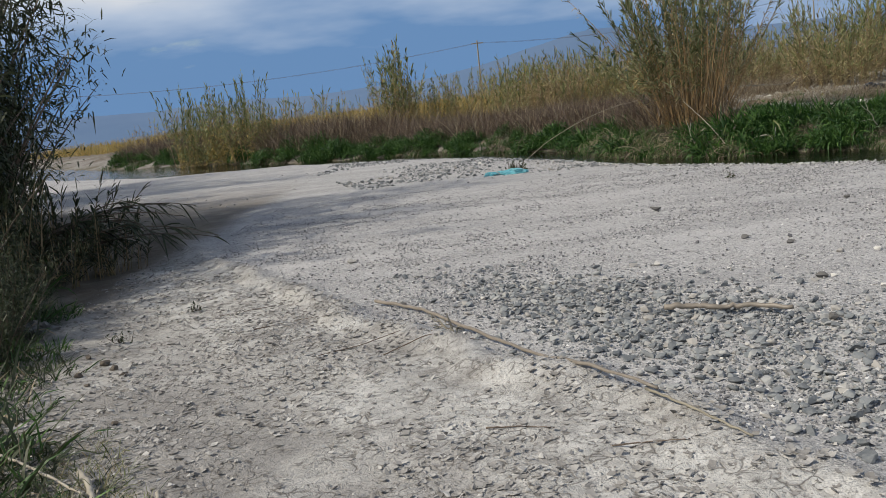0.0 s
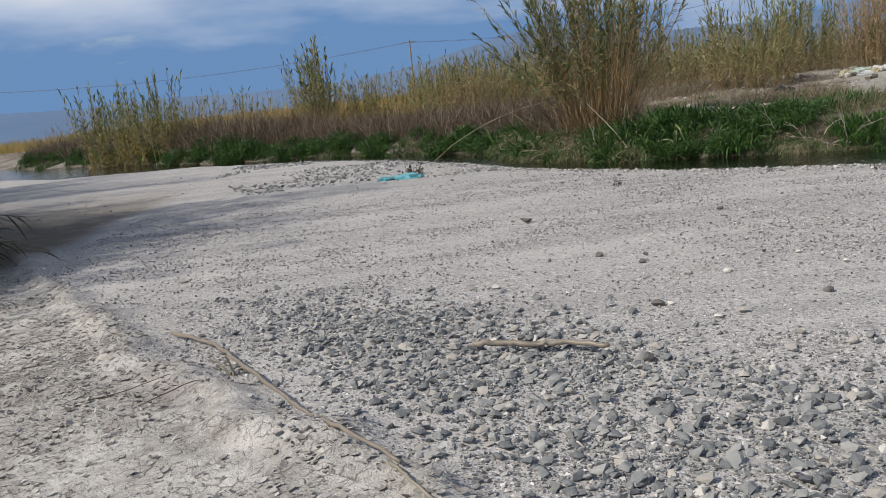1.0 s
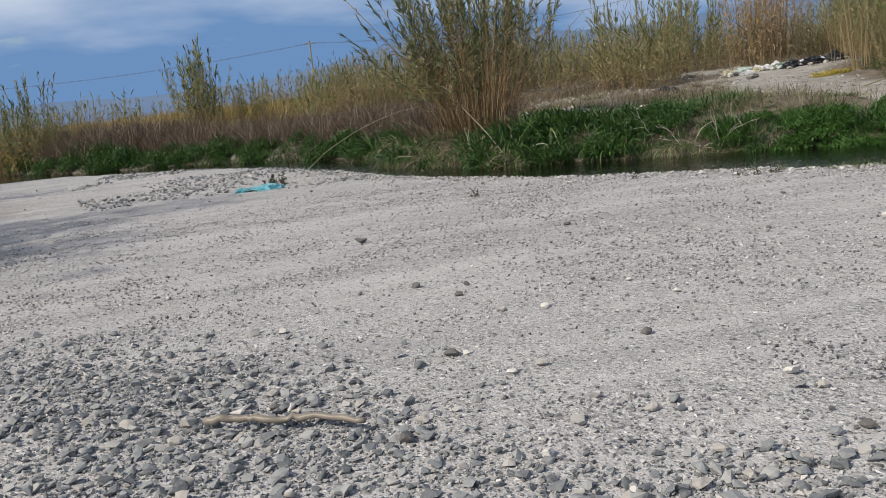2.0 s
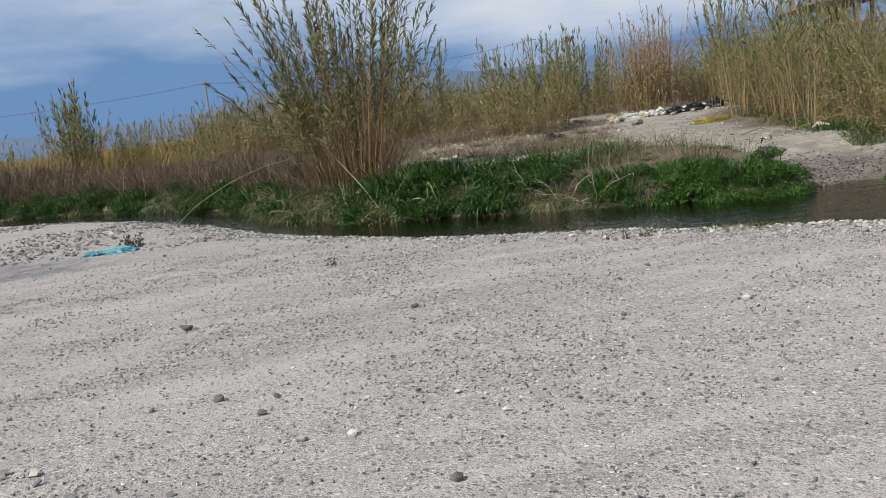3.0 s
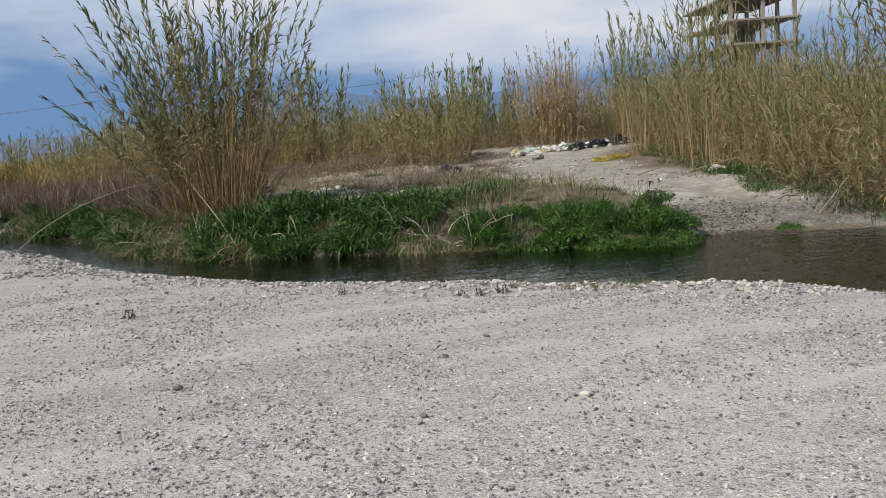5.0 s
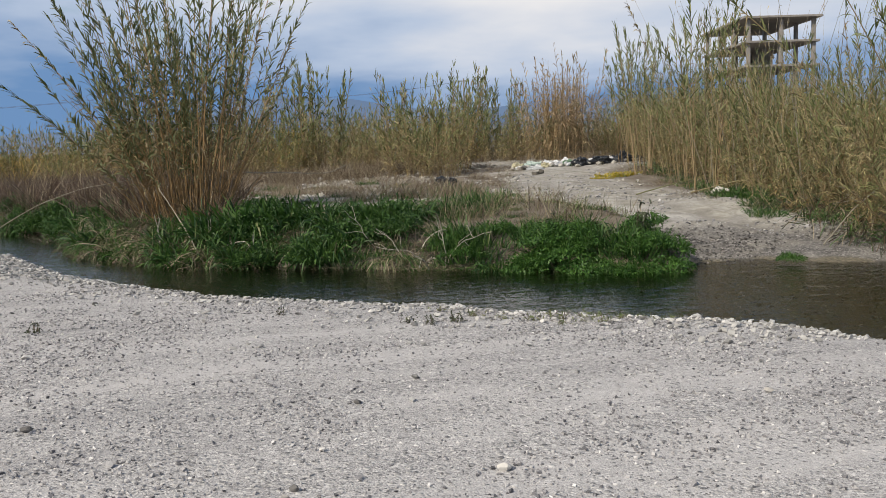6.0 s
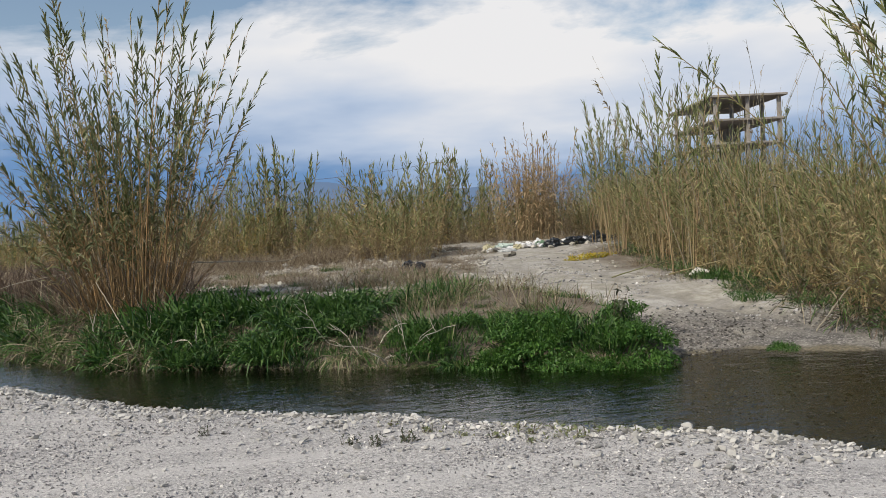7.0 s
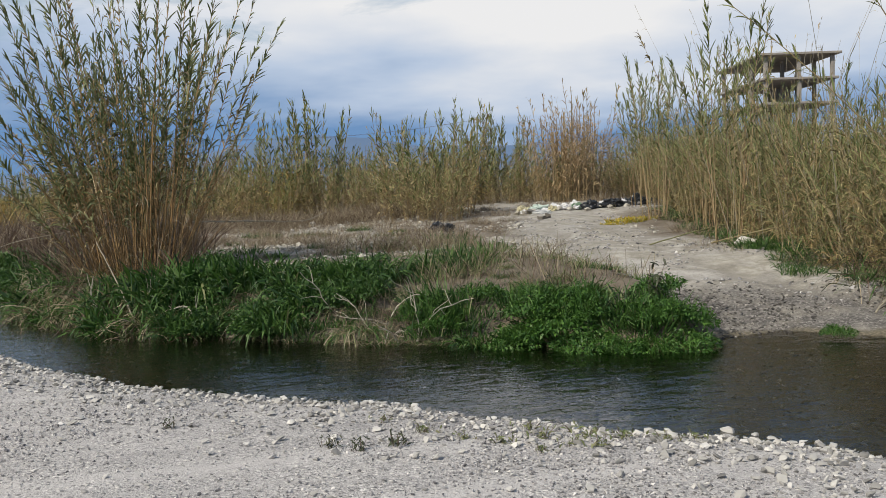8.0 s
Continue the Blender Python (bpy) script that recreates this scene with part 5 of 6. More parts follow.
def single_stone(name, x, y, r, mat, label, seed, flat=0.6, group="", sink=0.3):
    """A single stone with worn faces."""
    v, f = hull_stone(seed, 22, flat, 0.24)
    bm = bmesh.new()
    vs = [bm.verts.new(q * r) for q in v]
    for t in f:
        bm.faces.new([vs[i] for i in t])
    bmesh.ops.subdivide_edges(bm, edges=bm.edges[:], cuts=1, use_grid_fill=True, smooth=0.35)
    for q in bm.verts:
        q.co *= 1 + 0.10 * (noise.noise(q.co * (2.2 / r)))
    me = bpy.data.meshes.new(name)
    bm.to_mesh(me); bm.free()
    me.materials.append(mat)
    ob = new(name, me)
    ob.matrix_basis = pose(x, y, max(h(x, y), WATER_Z - 0.03) + r * flat * (1 - sink), 0, 0, seed * 37 % 360)
    return tagged(ob, label, "stone", group)


WHT, DRK = "chalk-white angular stone on the gravel", "dark grey stone half sunk in the gravel"
FLAT = "flat grey stone on the gravel"
WHITES = ((3.93, 5.07, 0.059), (3.34, 6.87, 0.039), (2.69, 6.17, 0.028), (2.83, 5.71, 0.034), (3.42, 6.02, 0.028), (2.70, 4.69, 0.042), (6.19, 5.64, 0.034), (4.16, 6.76, 0.030), (6.63, 8.17, 0.041), (5.90, 8.79, 0.024), (4.02, 7.20, 0.026))
PALES = ((3.96, 4.87, 0.036), (2.98, 5.73, 0.040), (3.23, 4.95, 0.039), (3.10, 4.23, 0.043), (3.28, 4.23, 0.042), (3.29, 4.47, 0.038), (0.98, 5.85, 0.049), (1.23, 5.53, 0.045), (5.60, 8.21, 0.034), (5.85, 7.17, 0.030), (8.63, 8.74, 0.034), (3.08, 6.94, 0.036), (3.51, 4.27, 0.037), (2.31, 5.27, 0.038), (-0.98, 9.15, 0.06))
DARKS = ((2.51, 10.6, 0.075), (2.61, 6.18, 0.052), (2.69, 8.01, 0.050), (1.67, 5.81, 0.042), (2.21, 5.08, 0.050), (3.87, 4.44, 0.040), (4.45, 9.85, 0.046), (5.27, 6.73, 0.020), (4.41, 7.11, 0.020), (2.92, 7.55, 0.041), (5.66, 8.3, 0.030), (3.65, 6.01, 0.041), (3.83, 7.38, 0.024), (6.3, 9.6, 0.035))
n_st = 600
for some, mat, lab in ((WHITES, M_WHITE_STONE, WHT), (PALES, M_BANK_STONE, FLAT), (DARKS, M_DARK_STONE, DRK)):
    for x, y, r in some:
        single_stone("stone", x, y, r, mat, lab, n_st, 0.55)
        n_st += 1
single_stone("stone", 1.27, 5.75, 0.055, M_BANK_STONE, "rounded pale stone at the end of the driftwood", 639, 0.6)
M_CLOD = plain_stone("mud_clod", (0.12, 0.10, 0.08))
for i, (x, y, r) in enumerate(((-2.42, 6.02, 0.05), (-2.3, 5.85, 0.04), (-2.5, 5.75, 0.035), (-2.18, 5.7, 0.03), (-2.62, 6.25, 0.035), (-2.35, 5.5, 0.025), (-1.9, 4.7, 0.025))):
    single_stone("mud_clod", x, y, r, M_CLOD, "dark crumbled clod of mud on the silt", 680 + i, 0.6, "mud clods")
PALE = "large pale stone at the water's edge"
for i, (x, y, r) in enumerate(((10.38, 11.88, 0.075), (10.26, 11.68, 0.05), (10.55, 11.6, 0.05), (10.72, 11.32, 0.062), (10.66, 11.12, 0.05), (8.18, 14.02, 0.06), (8.5, 13.62, 0.05), (9.08, 12.95, 0.045), (10.5, 11.72, 0.05), (9.4, 12.55, 0.045), (7.15, 14.85, 0.045), (10.6, 11.45, 0.045), (9.85, 12.1, 0.05), (7.7, 14.45, 0.045))):
    single_stone("stone", x, y, r, M_BANK_STONE if i % 4 == 3 else M_EDGE.m, PALE, 640 + i, 0.62, "pale stones at the water's edge")
single_stone("boulder", 17.45, 20.85, 0.24, M_WHITE_STONE, "white boulder at the foot of the reeds", 660, 0.7)


# ---- driftwood and fallen canes ----
def stick(name, pts, r0, r1, mat, label, category, group="", knots=None, lift=0.0):
    """A bent round stick along points of the plan; z None lays it on the ground."""
    p = np.array([(x, y, (h(x, y) + r0 + lift) if z is None else z) for x, y, z in pts], float)
    t = np.linspace(0, len(p) - 1, 6 * len(p))
    k = np.clip(t.astype(int), 0, len(p) - 2)
    f = (t - k)[:, None]
    q = p[k] * (1 - f) + p[k + 1] * f
    for _ in range(3):
        q[1:-1] = (q[:-2] + q[1:-1] * 2 + q[2:]) / 4
    rg = np.random.default_rng(int(abs(p[0, 0] * 1000)) + 5)
    q[1:-1] += rg.normal(0, r0 * 0.25, (len(q) - 2, 3))
    rad = np.linspace(r0, r1, len(q)) * rg.uniform(0.88, 1.12, len(q))
    v, fc = tubes(q[None], rad[None], 8)
    n = len(q)
    caps = [list(range(7, -1, -1)), [(n - 1) * 8 + i for i in range(8)]]
    ob = new(name, mesh_of(name, v.tolist(), fc[0].tolist() + caps, mat, True))
    return tagged(ob, label, category, group)


stick("fallen_cane", ((-0.59, 6.85, None), (-0.26, 6.47, None), (-0.02, 5.95, None), (0.25, 5.33, None), (0.46, 4.8, None), (0.66, 4.34, None), (0.9, 3.92, None)), 0.014, 0.008, M_DRIFT, "long weathered reed cane lying along the silt ridge", "cane", lift=0.02)
stick("fallen_cane", ((0.86, 3.98, None), (0.98, 3.6, None), (1.12, 3.3, None)), 0.008, 0.005, M_CANE_GREY, "thin broken cane end lying on the silt", "cane")
stick("driftwood", ((1.36, 5.62, None), (1.52, 5.57, None), (1.7, 5.49, None), (1.85, 5.46, None), (2.06, 5.29, None)), 0.019, 0.014, M_DRIFT, "smooth pale driftwood stick lying on the cobbles", "driftwood", lift=0.035)
stick("fallen_cane", ((2.3, 24.6, -0.1), (2.9, 23.9, 0.42), (3.7, 23.2, 0.88), (4.5, 22.9, 1.16), (5.6, 22.7, 1.32)), 0.008, 0.006, M_CANE_GREY, "long pale cane fallen from the reed to the water", "cane")
stick("fallen_cane", ((6.37, 19.4, -0.11), (6.1, 20.2, 0.55), (5.8, 21.2, 1.15)), 0.012, 0.008, M_CANE_GREY, "broken pale cane leaning into the water", "cane")
stick("fallen_cane", ((15.0, 15.15, None), (15.8, 15.4, 0.55), (16.8, 15.7, 0.95)), 0.013, 0.008, M_CANE_GREY, "pale pole leaning against the reed thicket", "cane")
stick("fallen_cane", ((7.3, 23.2, 1.35), (8.4, 24.4, 1.3), (9.8, 25.2, 1.22), (10.3, 25.5, 1.4)), 0.012, 0.008, M_CANE_GREY, "long dead cane lying over the brambles", "cane")
stick("fallen_cane", ((17.2, 21.6, None), (17.9, 20.6, 0.85), (18.6, 19.4, 1.1)), 0.016, 0.01, M_CANE, "straw-coloured cane fallen from the thicket", "cane")
stick("fallen_cane", ((16.3, 22.4, None), (17.3, 22.3, 0.75), (18.6, 22.6, 0.9)), 0.014, 0.01, M_GRASS_PALE, "green cane fallen across the edge of the track", "cane")
for i in range(26):
    x, y = 16.5 + 0.22 * i * 0.4 + rng.uniform(-0.2, 0.5), 13.0 + i * 0.33
    a = rng.uniform(-0.9, 0.9)
    L = rng.uniform(0.8, 1.9)
    stick("fallen_cane", ((x, y, None), (x + L * 0.5 * math.cos(a), y + L * 0.5 * math.sin(a), h(x, y) + rng.uniform(0.15, 0.5)), (x + L * math.cos(a), y + L * math.sin(a), h(x, y) + rng.uniform(0.1, 0.9))), 0.011, 0.007, M_CANE, "dead cane fallen at the foot of the thicket", "cane", "fallen canes at the reed foot")
stick("fallen_cane", ((-2.35, 4.25, None), (-2.0, 3.95, None), (-1.62, 3.55, None)), 0.008, 0.006, M_TWIG_WHITE, "pale dry cane at the edge of the silt", "cane", lift=0.05)
stick("fallen_cane", ((-1.75, 3.85, None), (-1.66, 3.7, None), (-1.55, 3.5, None)), 0.016, 0.012, M_TWIG_WHITE, "short pale broken cane at the edge of the silt", "cane", lift=0.03)
stick("fallen_cane", ((-1.3, 3.55, None), (-1.28, 3.42, None), (-1.24, 3.3, None)), 0.010, 0.008, M_TWIG_WHITE, "short pale broken cane at the edge of the silt", "cane", lift=0.03)
for x0, y0, dx, dy in ((-0.9, 5.6, 0.55, 0.1), (-0.45, 5.35, 0.6, 0.15), (-1.5, 6.5, 0.5, 0.05), (0.1, 3.9, 0.3, -0.12), (-1.9, 7.2, 0.45, 0.1), (0.6, 3.5, 0.3, -0.1), (-0.2, 5.9, 0.1, -0.35), (-0.1, 6.0, 0.12, -0.3)):
    stick("twig", ((x0, y0, None), (x0 + dx * 0.5, y0 + dy * 0.5 + 0.02, None), (x0 + dx, y0 + dy, None)), 0.004, 0.002, M_BARK, "thin dark twig on the dried silt", "twig", "twigs on the silt")


def dead_branch(x, y, seed, size, label, mat=M_BRANCH, arms=5, spread=0.7):
    rg = np.random.default_rng(seed)
    root = new("dead_branch")
    root.matrix_basis = pose(x, y, h(x, y) - 0.02)
    tagged(root, label, "branch", "dead branches on the bank")
    for _ in range(arms):
        d = unit(np.array([rg.normal(0, spread), rg.normal(0, spread * 0.6), rg.uniform(0.35, 1.1)]))
        q, L, paths = np.zeros(3), size * rg.uniform(0.6, 1.1), []
        pts = [q]
        for k in range(7):
            d = unit(d + rg.normal(0, 0.22, 3))
            q = q + d * L / 7
            pts.append(q)
        paths.append((np.array(pts), 0.010))
        for k in (3, 4, 5):
            e = unit(d + rg.normal(0, 0.7, 3))
            s = [pts[k] + e * L * 0.09 * j + rg.normal(0, 0.012, 3) for j in range(5)]
            s[0] = pts[k]
            paths.append((np.array(s), 0.005))
        ch = [tubes(p[None], np.linspace(r, r * 0.35, len(p))[None], 5) for p, r in paths]
        part("branch_arm", mesh_of("branch_arm", *join_arrays(ch), mat, True), root)


for x, y, sd, s, n in ((9.1, 17.3, 1, 1.0, 2), (9.55, 16.95, 2, 0.95, 3), (8.8, 17.85, 4, 1.3, 1), (9.35, 16.98, 5, 0.75, 2), (9.3, 17.3, 14, 0.9, 2), (7.2, 19.0, 16, 0.7, 2), (6.3, 19.8, 17, 0.75, 3), (5.9, 20.4, 6, 0.8, 2), (4.6, 24.0, 7, 0.9, 3)):
    dead_branch(x, y, sd, s, "bleached dead branch tangled in the bank grass", arms=n)
dead_branch(0.0, 5.72, 21, 0.22, "small tangle of dead roots beside the fallen cane", M_CANE_GREY, 4, 1.3)
dead_branch(16.9, 16.1, 9, 1.0, "grey dead branch at the foot of the reeds", M_CANE_GREY, 5)
for i, (x, y, s) in enumerate(((9.3, 17.05, 0.5), (9.6, 16.85, 0.45), (9.15, 17.3, 0.5), (9.5, 17.3, 0.5), (9.75, 16.75, 0.4), (9.2, 17.6, 0.6), (9.6, 17.55, 0.55), (9.0, 17.15, 0.4), (9.45, 16.85, 0.4), (9.9, 17.2, 0.5), (9.3, 17.9, 0.6), (9.8, 17.8, 0.6))):
    plant("straw_tuft", (DRAPE + TANGLE + THIN)[i % 9], x, y, "straw litter on the bank between the green plants", "straw", "straw litter", rng.uniform(0, 360), s)


# ---- small weeds ----
def weed_meshes(seed, n, height, leaf, mat):
    rg = np.random.default_rng(seed)
    path, L = cane_paths(n, 0.06, height * 0.5, height, 0.5, rg, knots=4)
    st = tubes(path, np.full((n, 4), 0.003), 4)
    m = n * 9
    i, k = rg.integers(0, n, m), rg.integers(1, 4, m)
    lv = blades(path[i, k] + rg.normal(0, 0.012, (m, 3)), rg.normal(0, 1, (m, 3)) + np.array([0, 0, 0.5]), leaf * rg.uniform(0.6, 1.3, m), leaf * 0.35, 0.3, rg, 2)
    return [("stalk_growth", mesh_of("stalks", *join_arrays([st]), M_BARK)), ("foliage", mesh_of("foliage", *join_arrays([lv]), mat))]


WEED = [weed_meshes(700 + k, 9, 0.24, 0.06, M_DARK_LEAF) for k in range(2)] + [weed_meshes(703, 10, 0.16, 0.05, M_GRASS_PALE)]
for x, y, s, k in ((4.26, 13.2, 0.75, 0), (7.43, 12.2, 0.6, 1), (6.5, 13.2, 0.6, 0), (9.4, 11.75, 0.8, 2), (9.2, 11.9, 0.8, 2), (9.0, 11.7, 0.7, 2), (8.76, 11.62, 0.8, 2), (8.4, 12.1, 0.7, 2), (9.7, 11.6, 0.8, 2), (8.95, 12.35, 1.0, 2), (9.3, 12.1, 1.1, 2), (9.15, 11.55, 1.0, 2), (8.6, 11.9, 0.9, 2), (8.2, 12.4, 0.9, 2), (9.55, 11.9, 1.1, 2), (8.9, 12.0, 1.0, 2), (10.0, 11.7, 0.9, 2), (7.9, 12.1, 0.8, 0), (8.0, 12.9, 0.8, 2), (1.65, 19.2, 1.8, 0), (1.5, 19.5, 1.5, 1), (7.6, 12.0, 0.6, 1), (-2.5, 6.7, 0.7, 1), (-2.2, 7.6, 0.6, 0)):
    plant("weed", WEED[k], x, y, "small straggling weed on the gravel", "weed", "weeds on the gravel", rng.uniform(0, 360), s)
TALLWEED = weed_meshes(710, 8, 0.75, 0.12, M_DARK_LEAF)
for x, y, s in ((12.1, 15.75, 0.85), (11.2, 16.5, 0.55)):
    plant("weed", TALLWEED, x, y, "tall dark weed stalk above the green plants", "weed", "tall weeds", rng.uniform(0, 360), s)
for x, y, s in ((11.0, 19.5, 0.9), (11.6, 20.3, 0.8), (12.3, 21.5, 0.8), (10.4, 18.6, 0.8), (12.9, 25.0, 0.9)):
    plant("grass_tuft", SHORT[rng.integers(3)], x, y, "green weeds on the stony flat", "grass tuft", "green weeds on the flat", rng.uniform(0, 360), s * 1.4)
for x, y in scatter(rng, 60, 10.0, 14.0, 16.6, 24, lambda x, y: (line_dist(PATHLINE, x, y)[0] > 1.5) & (line_dist(FAR, x, y)[0] > 1.2)):
    plant("dry_weed", THIN[rng.integers(3)], x, y, "sparse dry brown weeds on stony ground", "weed", "dry weeds", rng.uniform(0, 360), rng.uniform(0.5, 1.0))
for x, y, s in ((10.5, 18.9, 0.75), (10.9, 18.7, 0.6)):
    plant("grass_tuft", LUSH[1], x, y, "green weeds on the stony flat", "grass tuft", "green weeds on the flat", rng.uniform(0, 360), s)
for x, y in scatter(rng, 75, 7.8, 13.5, 21.5, 33, lambda x, y: (line_dist(PATHLINE, x, y)[0] > 1.8) & (line_dist(FAR, x, y)[0] > 3)):
    mixed = rng.uniform() < 0.75
    plant("weed", FLATWEED[rng.integers(3)] if mixed else SHORT[rng.integers(3)], x, y, "dry stalks on the stony flat" if mixed else "low green weed on the stony flat", "weed", "weeds on the stony flat", rng.uniform(0, 360), rng.uniform(0.3, 0.75))
for x, y in scatter(rng, 150, 8.6, 13.6, 15.8, 21.5, lambda x, y: (line_dist(PATHLINE, x, y)[0] > 1.5) & (line_dist(FAR, x, y)[0] > 1.1) & (line_dist(FAR, x, y)[1] > 0)):
    k = rng.uniform()
    kind, lab = (TANGLE, "dry tangle of dead stems behind the bank") if k < 0.4 else (SHORT, "short olive grass behind the bank") if k < 0.62 else (DRAPE, "straw-coloured grass behind the bank")
    plant("grass_tuft", kind[rng.integers(3)], x, y, lab, "grass tuft", "grasses behind the bank", rng.uniform(0, 360), rng.uniform(0.22, 0.5))
FLOWERS = tuft_meshes(320, 0.6, 0.06, 0.22, 0.04, 0.3, 720, (("flower_growth", M_FLOWER),), (1.0,), up=1.0)
for x, y, s in ((19.3, 28.3, 1.0), (19.9, 28.7, 0.9), (18.7, 28.0, 0.6), (13.6, 31.2, 0.6)):
    plant("flower_patch", FLOWERS, x, y, "low patch of yellow flowers beside the track", "flowers", "yellow flowers", rng.uniform(0, 360), s)


for x, y, ux, uy in along(REEDFOOT[1:7], 0.27, rng):
    d = rng.uniform(-0.5, 0.35)
    k = rng.uniform()
    px, py = x + ux * d, y + uy * d
    if k < 0.35:
        plant("straw_tuft", TANGLE[rng.integers(3)], px, py, "dead stems and leaves heaped at the foot of the reeds", "straw", "straw at the reed foot", rng.uniform(0, 360), rng.uniform(0.9, 1.5))
    elif k < 0.6:
        plant("straw_tuft", DRAPE[rng.integers(3)], px, py, "dead straw heaped at the foot of the reeds", "straw", "straw at the reed foot", rng.uniform(0, 360), rng.uniform(0.5, 0.9))
    elif k < 0.85:
        plant("grass_tuft", SHORT[rng.integers(3)], px, py, "green grass at the foot of the reeds", "grass tuft", "grass at the reed foot", rng.uniform(0, 360), rng.uniform(0.7, 1.1))
for x, y in scatter(rng, 140, 12.6, 22, 16.5, 35, lambda x, y: (np.abs(line_dist(PATHLINE, x, y)[0] - 1.7) < 0.6) & (line_dist(REEDFOOT, x, y)[1] > 0)):
    plant("dry_weed", THIN[rng.integers(3)], x, y, "low dry weeds along the edge of the track", "weed", "dry weeds", rng.uniform(0, 360), rng.uniform(0.2, 0.55))


# ---- dumped rubbish ----
def crumpled(name, x, y, lx, ly, lz, mat, label, seed, category="bag", turn=0.0):
    """A crumpled bag or heap: a ball pressed down and folded."""
    bm = bmesh.new()
    bmesh.ops.create_icosphere(bm, subdivisions=4, radius=1.0)
    off = Vector((seed * 3.1, seed * 1.7, 0))
    for v in bm.verts:
        c = v.co.copy()
        k = 1 + 0.5 * noise.noise(c * 1.8 + off) + 0.5 * abs(noise.noise(c * 3.7 + off)) - 0.28 * abs(noise.noise(c * 8.0 + off))
        v.co = Vector((c.x * k * lx, c.y * k * ly, max(c.z, -0.35) * k * lz))
    me = bpy.data.meshes.new(name)
    bm.to_mesh(me); bm.free()
    me.materials.append(mat)
    ob = new(name, me)
    ob.matrix_basis = pose(x, y, h(x, y) + lz * 0.3, 0, 0, turn)
    return tagged(ob, label, category)


crumpled("plastic_bag", 1.50, 18.35, 0.26, 0.12, 0.08, M_BLUE_BAG, "crumpled turquoise plastic bag on the gravel", 1, turn=-15)
crumpled("plastic_bag", 1.05, 18.4, 0.13, 0.09, 0.05, M_BLUE_BAG, "torn piece of turquoise plastic on the gravel", 2, "plastic")
crumpled("rubbish_bag", 14.45, 30.0, 0.32, 0.24, 0.2, M_BLACK_BAG, "dark crumpled rubbish bag on the stony flat", 3)
crumpled("rubbish_bag", 21.3, 32.6, 0.36, 0.26, 0.2, M_BLACK_BAG, "dark crumpled rubbish heap at the edge of the track", 4)
crumpled("rubbish_bag", 22.1, 32.4, 0.26, 0.24, 0.24, M_BLACK_BAG, "dark crumpled rubbish heap at the edge of the track", 5)
crumpled("plastic_sheet", 19.3, 34.0, 0.38, 0.28, 0.19, plastic_mat("pale_green_plastic", (0.42, 0.51, 0.47)), "pale green plastic sheet dumped at the end of the track", 6, "plastic")
crumpled("plastic_sheet", 22.4, 32.9, 0.16, 0.14, 0.2, plastic_mat("white_plastic", (0.75, 0.76, 0.80)), "white plastic scrap on the rubbish heap", 7, "plastic")
crumpled("rubbish_bag", 20.7, 32.9, 0.3, 0.22, 0.22, M_BLACK_BAG, "dark crumpled rubbish heap at the edge of the track", 12)
crumpled("plastic_sheet", 20.3, 33.2, 0.2, 0.16, 0.14, plastic_mat("dull_green_plastic", (0.14, 0.24, 0.15)), "dull green plastic scrap on the rubbish heap", 13, "plastic")
crumpled("plastic_sheet", 18.9, 32.9, 0.34, 0.18, 0.10, plastic_mat("pale_grey_plastic", (0.55, 0.57, 0.58)), "pale grey plastic sheet dumped at the end of the track", 14, "plastic")
crumpled("plastic_sheet", 21.9, 33.0, 0.14, 0.12, 0.16, plastic_mat("white_plastic", (0.75, 0.76, 0.80)), "white plastic scrap on the rubbish heap", 8, "plastic")


def crate(x, y, turn):
    """A low open box, tipped on the track."""
    root = new("crate")
    root.matrix_basis = pose(x, y, h(x, y) + 0.02, 6, -14, turn) @ Matrix.Scale(0.6, 4)
    tagged(root, "small dark broken crate lying on the track", "crate")
    m = concrete_mat("weathered_board", (0.13, 0.12, 0.105))
    for nm, d in (("base", (-0.26, 0.26, -0.18, 0.18, 0, 0.02)), ("side_board", (-0.26, 0.26, -0.2, -0.182, 0, 0.16)), ("side_board", (-0.26, 0.26, 0.182, 0.2, 0, 0.12)), ("end_board", (-0.28, -0.262, -0.2, 0.2, 0, 0.24)), ("end_board", (0.262, 0.28, -0.2, 0.2, 0, 0.24))):
        part(nm, box_mesh(nm, m, *d, bevel=0.004), root)


SCRAP = [plastic_mat("white_scrap", (0.66, 0.67, 0.69)), plastic_mat("blue_scrap", (0.05, 0.07, 0.11)), plastic_mat("grey_scrap", (0.30, 0.31, 0.31)), M_BLACK_BAG, plastic_mat("straw_scrap", (0.46, 0.43, 0.29))]
SCRAP_WORD = ("white", "dark blue", "grey", "black", "straw-coloured")
for i in range(30):
    u = rng.uniform()
    x, y = 18.5 + 4.4 * u + rng.uniform(-0.2, 0.2), 33.9 - 1.2 * u + rng.uniform(-0.5, 0.5)
    k = int(rng.integers(5)) if u > 0.45 else (0, 2, 4)[int(rng.integers(3))]
    r = rng.uniform(0.07, 0.2)
    crumpled("plastic_scrap", x, y, r * rng.uniform(0.8, 1.5), r, r * rng.uniform(0.5, 1.0), SCRAP[k], SCRAP_WORD[k] + " scrap of crumpled plastic on the rubbish heap", 20 + i, "plastic", rng.uniform(0, 360))
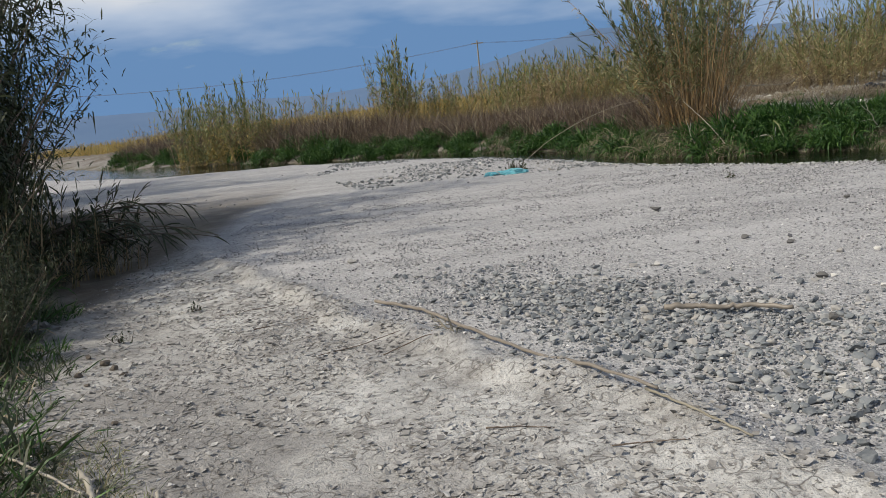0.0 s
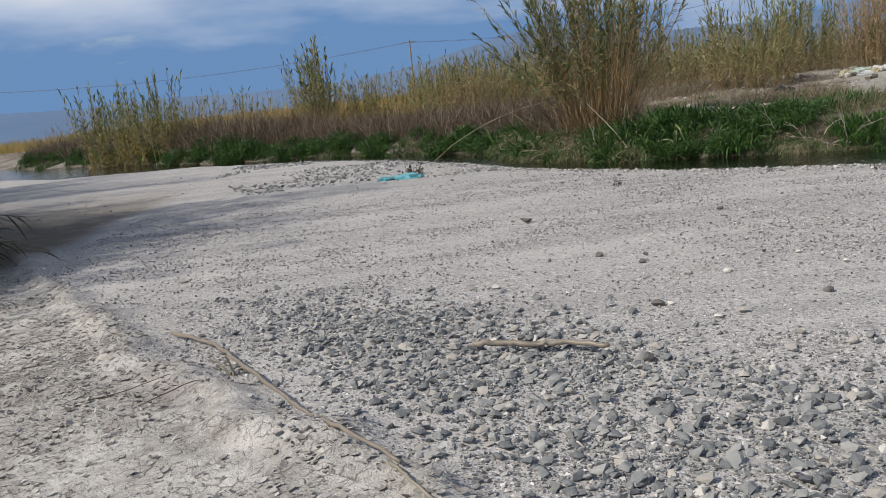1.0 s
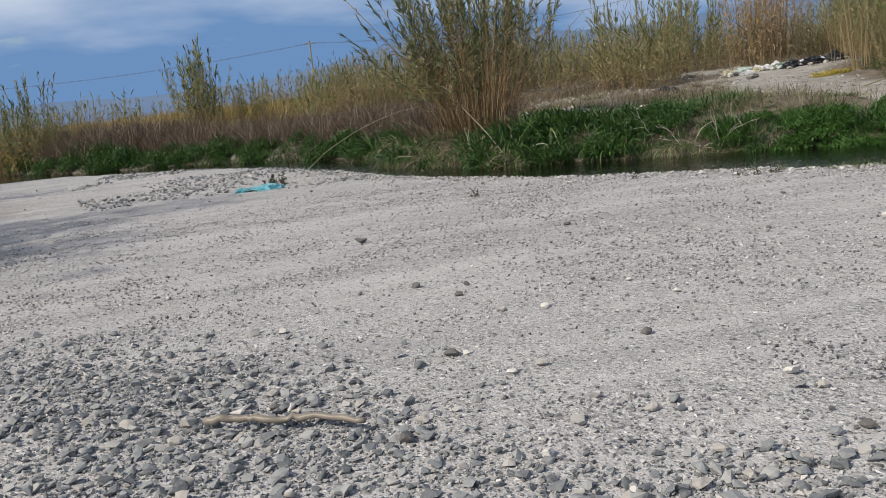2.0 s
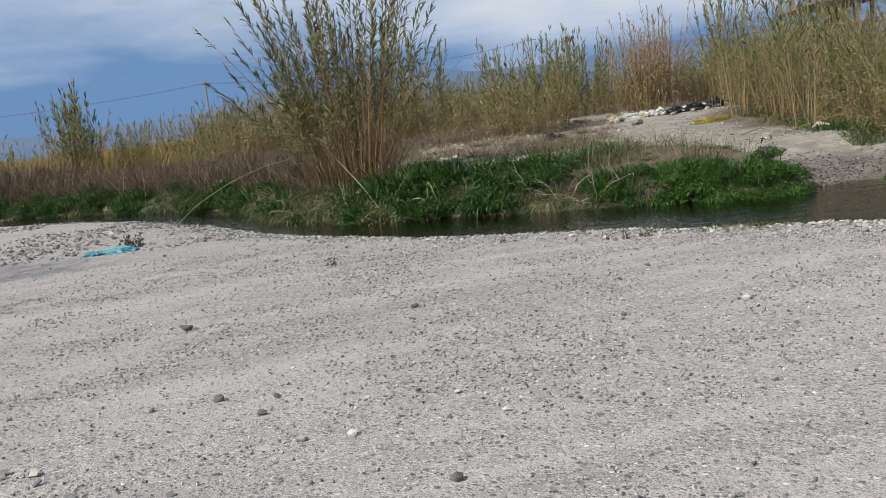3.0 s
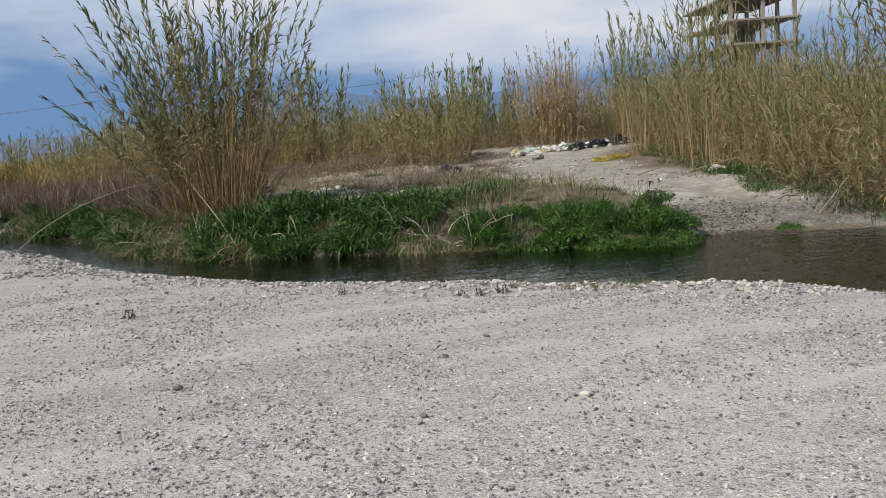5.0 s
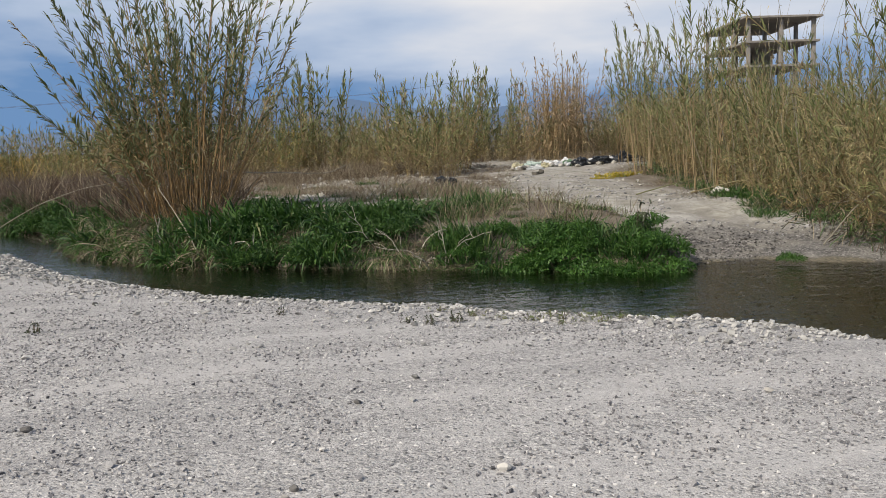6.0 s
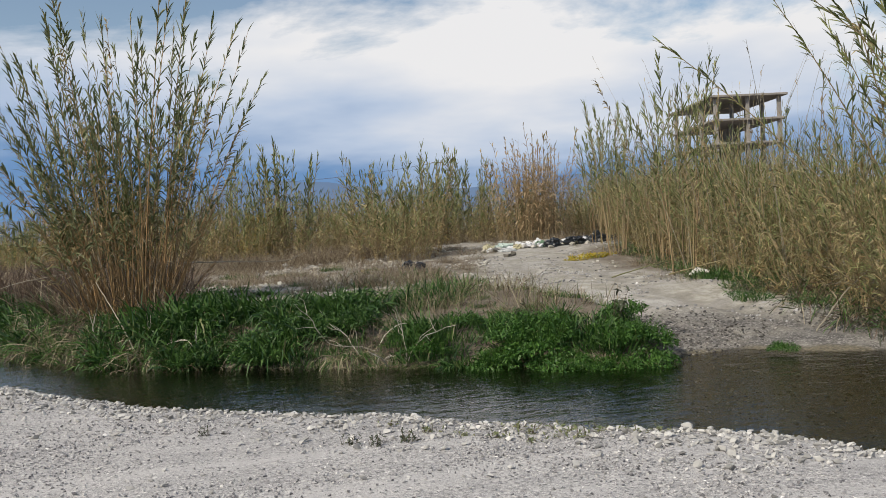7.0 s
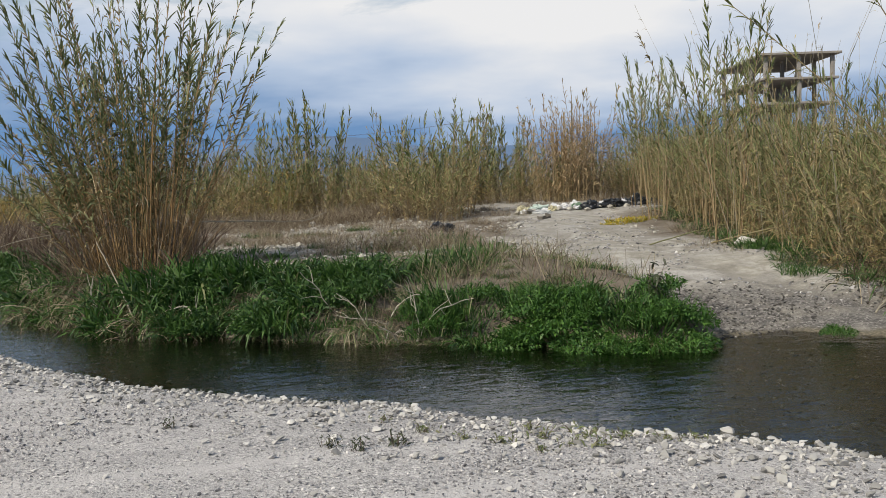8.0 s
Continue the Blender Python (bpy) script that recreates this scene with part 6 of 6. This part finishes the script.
crate(18.25, 31.4, 15)
for i in range(64):
    u = (i % 40) / 39
    x, y = 18.4 + 3.6 * u + rng.uniform(-0.3, 0.3), 33.6 - 1.0 * u + rng.uniform(-0.5, 0.5)
    if i > 39:
        x, y = 9.5 + rng.uniform(0, 8), 37.0 - 0.25 * rng.uniform(0, 8) + rng.uniform(-3.0, 2.5)
    single_stone("rubble_block", x, y, rng.uniform(0.06, 0.16), (M_RUBBLE, M_BANK_STONE, M_RUBBLE, M_DARK_STONE)[i % 4], ("dark" if i % 4 == 3 else "pale") + " block of dumped rubble", 800 + i, 0.6, "dumped rubble")


# ---- power line ----
def pole(x, y, top, label):
    root = new("utility_pole")
    z = h(x, y)
    root.matrix_basis = pose(x, y, z)
    tagged(root, label, "utility pole", "power line")
    v, f = tubes(np.array([[(0, 0, -0.3), (0, 0, top / 2), (0, 0, top)]]), np.array([[0.16, 0.13, 0.10]]), 10)
    part("post", mesh_of("post", v.tolist(), f[0].tolist() + [[20 + i for i in range(10)]], M_CANE_GREY, False), root)
    part("crossarm", box_mesh("crossarm", M_CANE_GREY, -0.9, 0.9, -0.06, 0.06, top - 0.5, top - 0.36, bevel=0.01), root)
    return Vector((x, y, z + top - 0.36))


tops = [pole(x, y, t, "slender grey utility pole far across the plain") for x, y, t in ((-62, 142, 9.0), (7.7, 140, 9.8), (62, 148, 12.5))]
for p, q in zip(tops[:-1], tops[1:]):
    for off in (-0.8, 0.8):
        s = np.linspace(0, 1, 24)
        pts = np.stack([p.x + (q.x - p.x) * s, p.y + (q.y - p.y) * s + off, p.z + (q.z - p.z) * s - 1.6 * 4 * s * (1 - s)], 1)
        tagged(new("power_cable", mesh_of("power_cable", *join_arrays([tubes(pts[None], np.full((1, 24), 0.014), 5)]), M_BARK)), "thin dark power cable between the poles", "cable", "power line")

crumpled("plastic_scrap", -3.55, 7.5, 0.16, 0.10, 0.07, plastic_mat("grey_plastic", (0.16, 0.165, 0.17)), "grey scrap of plastic in the dark weeds", 11, "plastic")
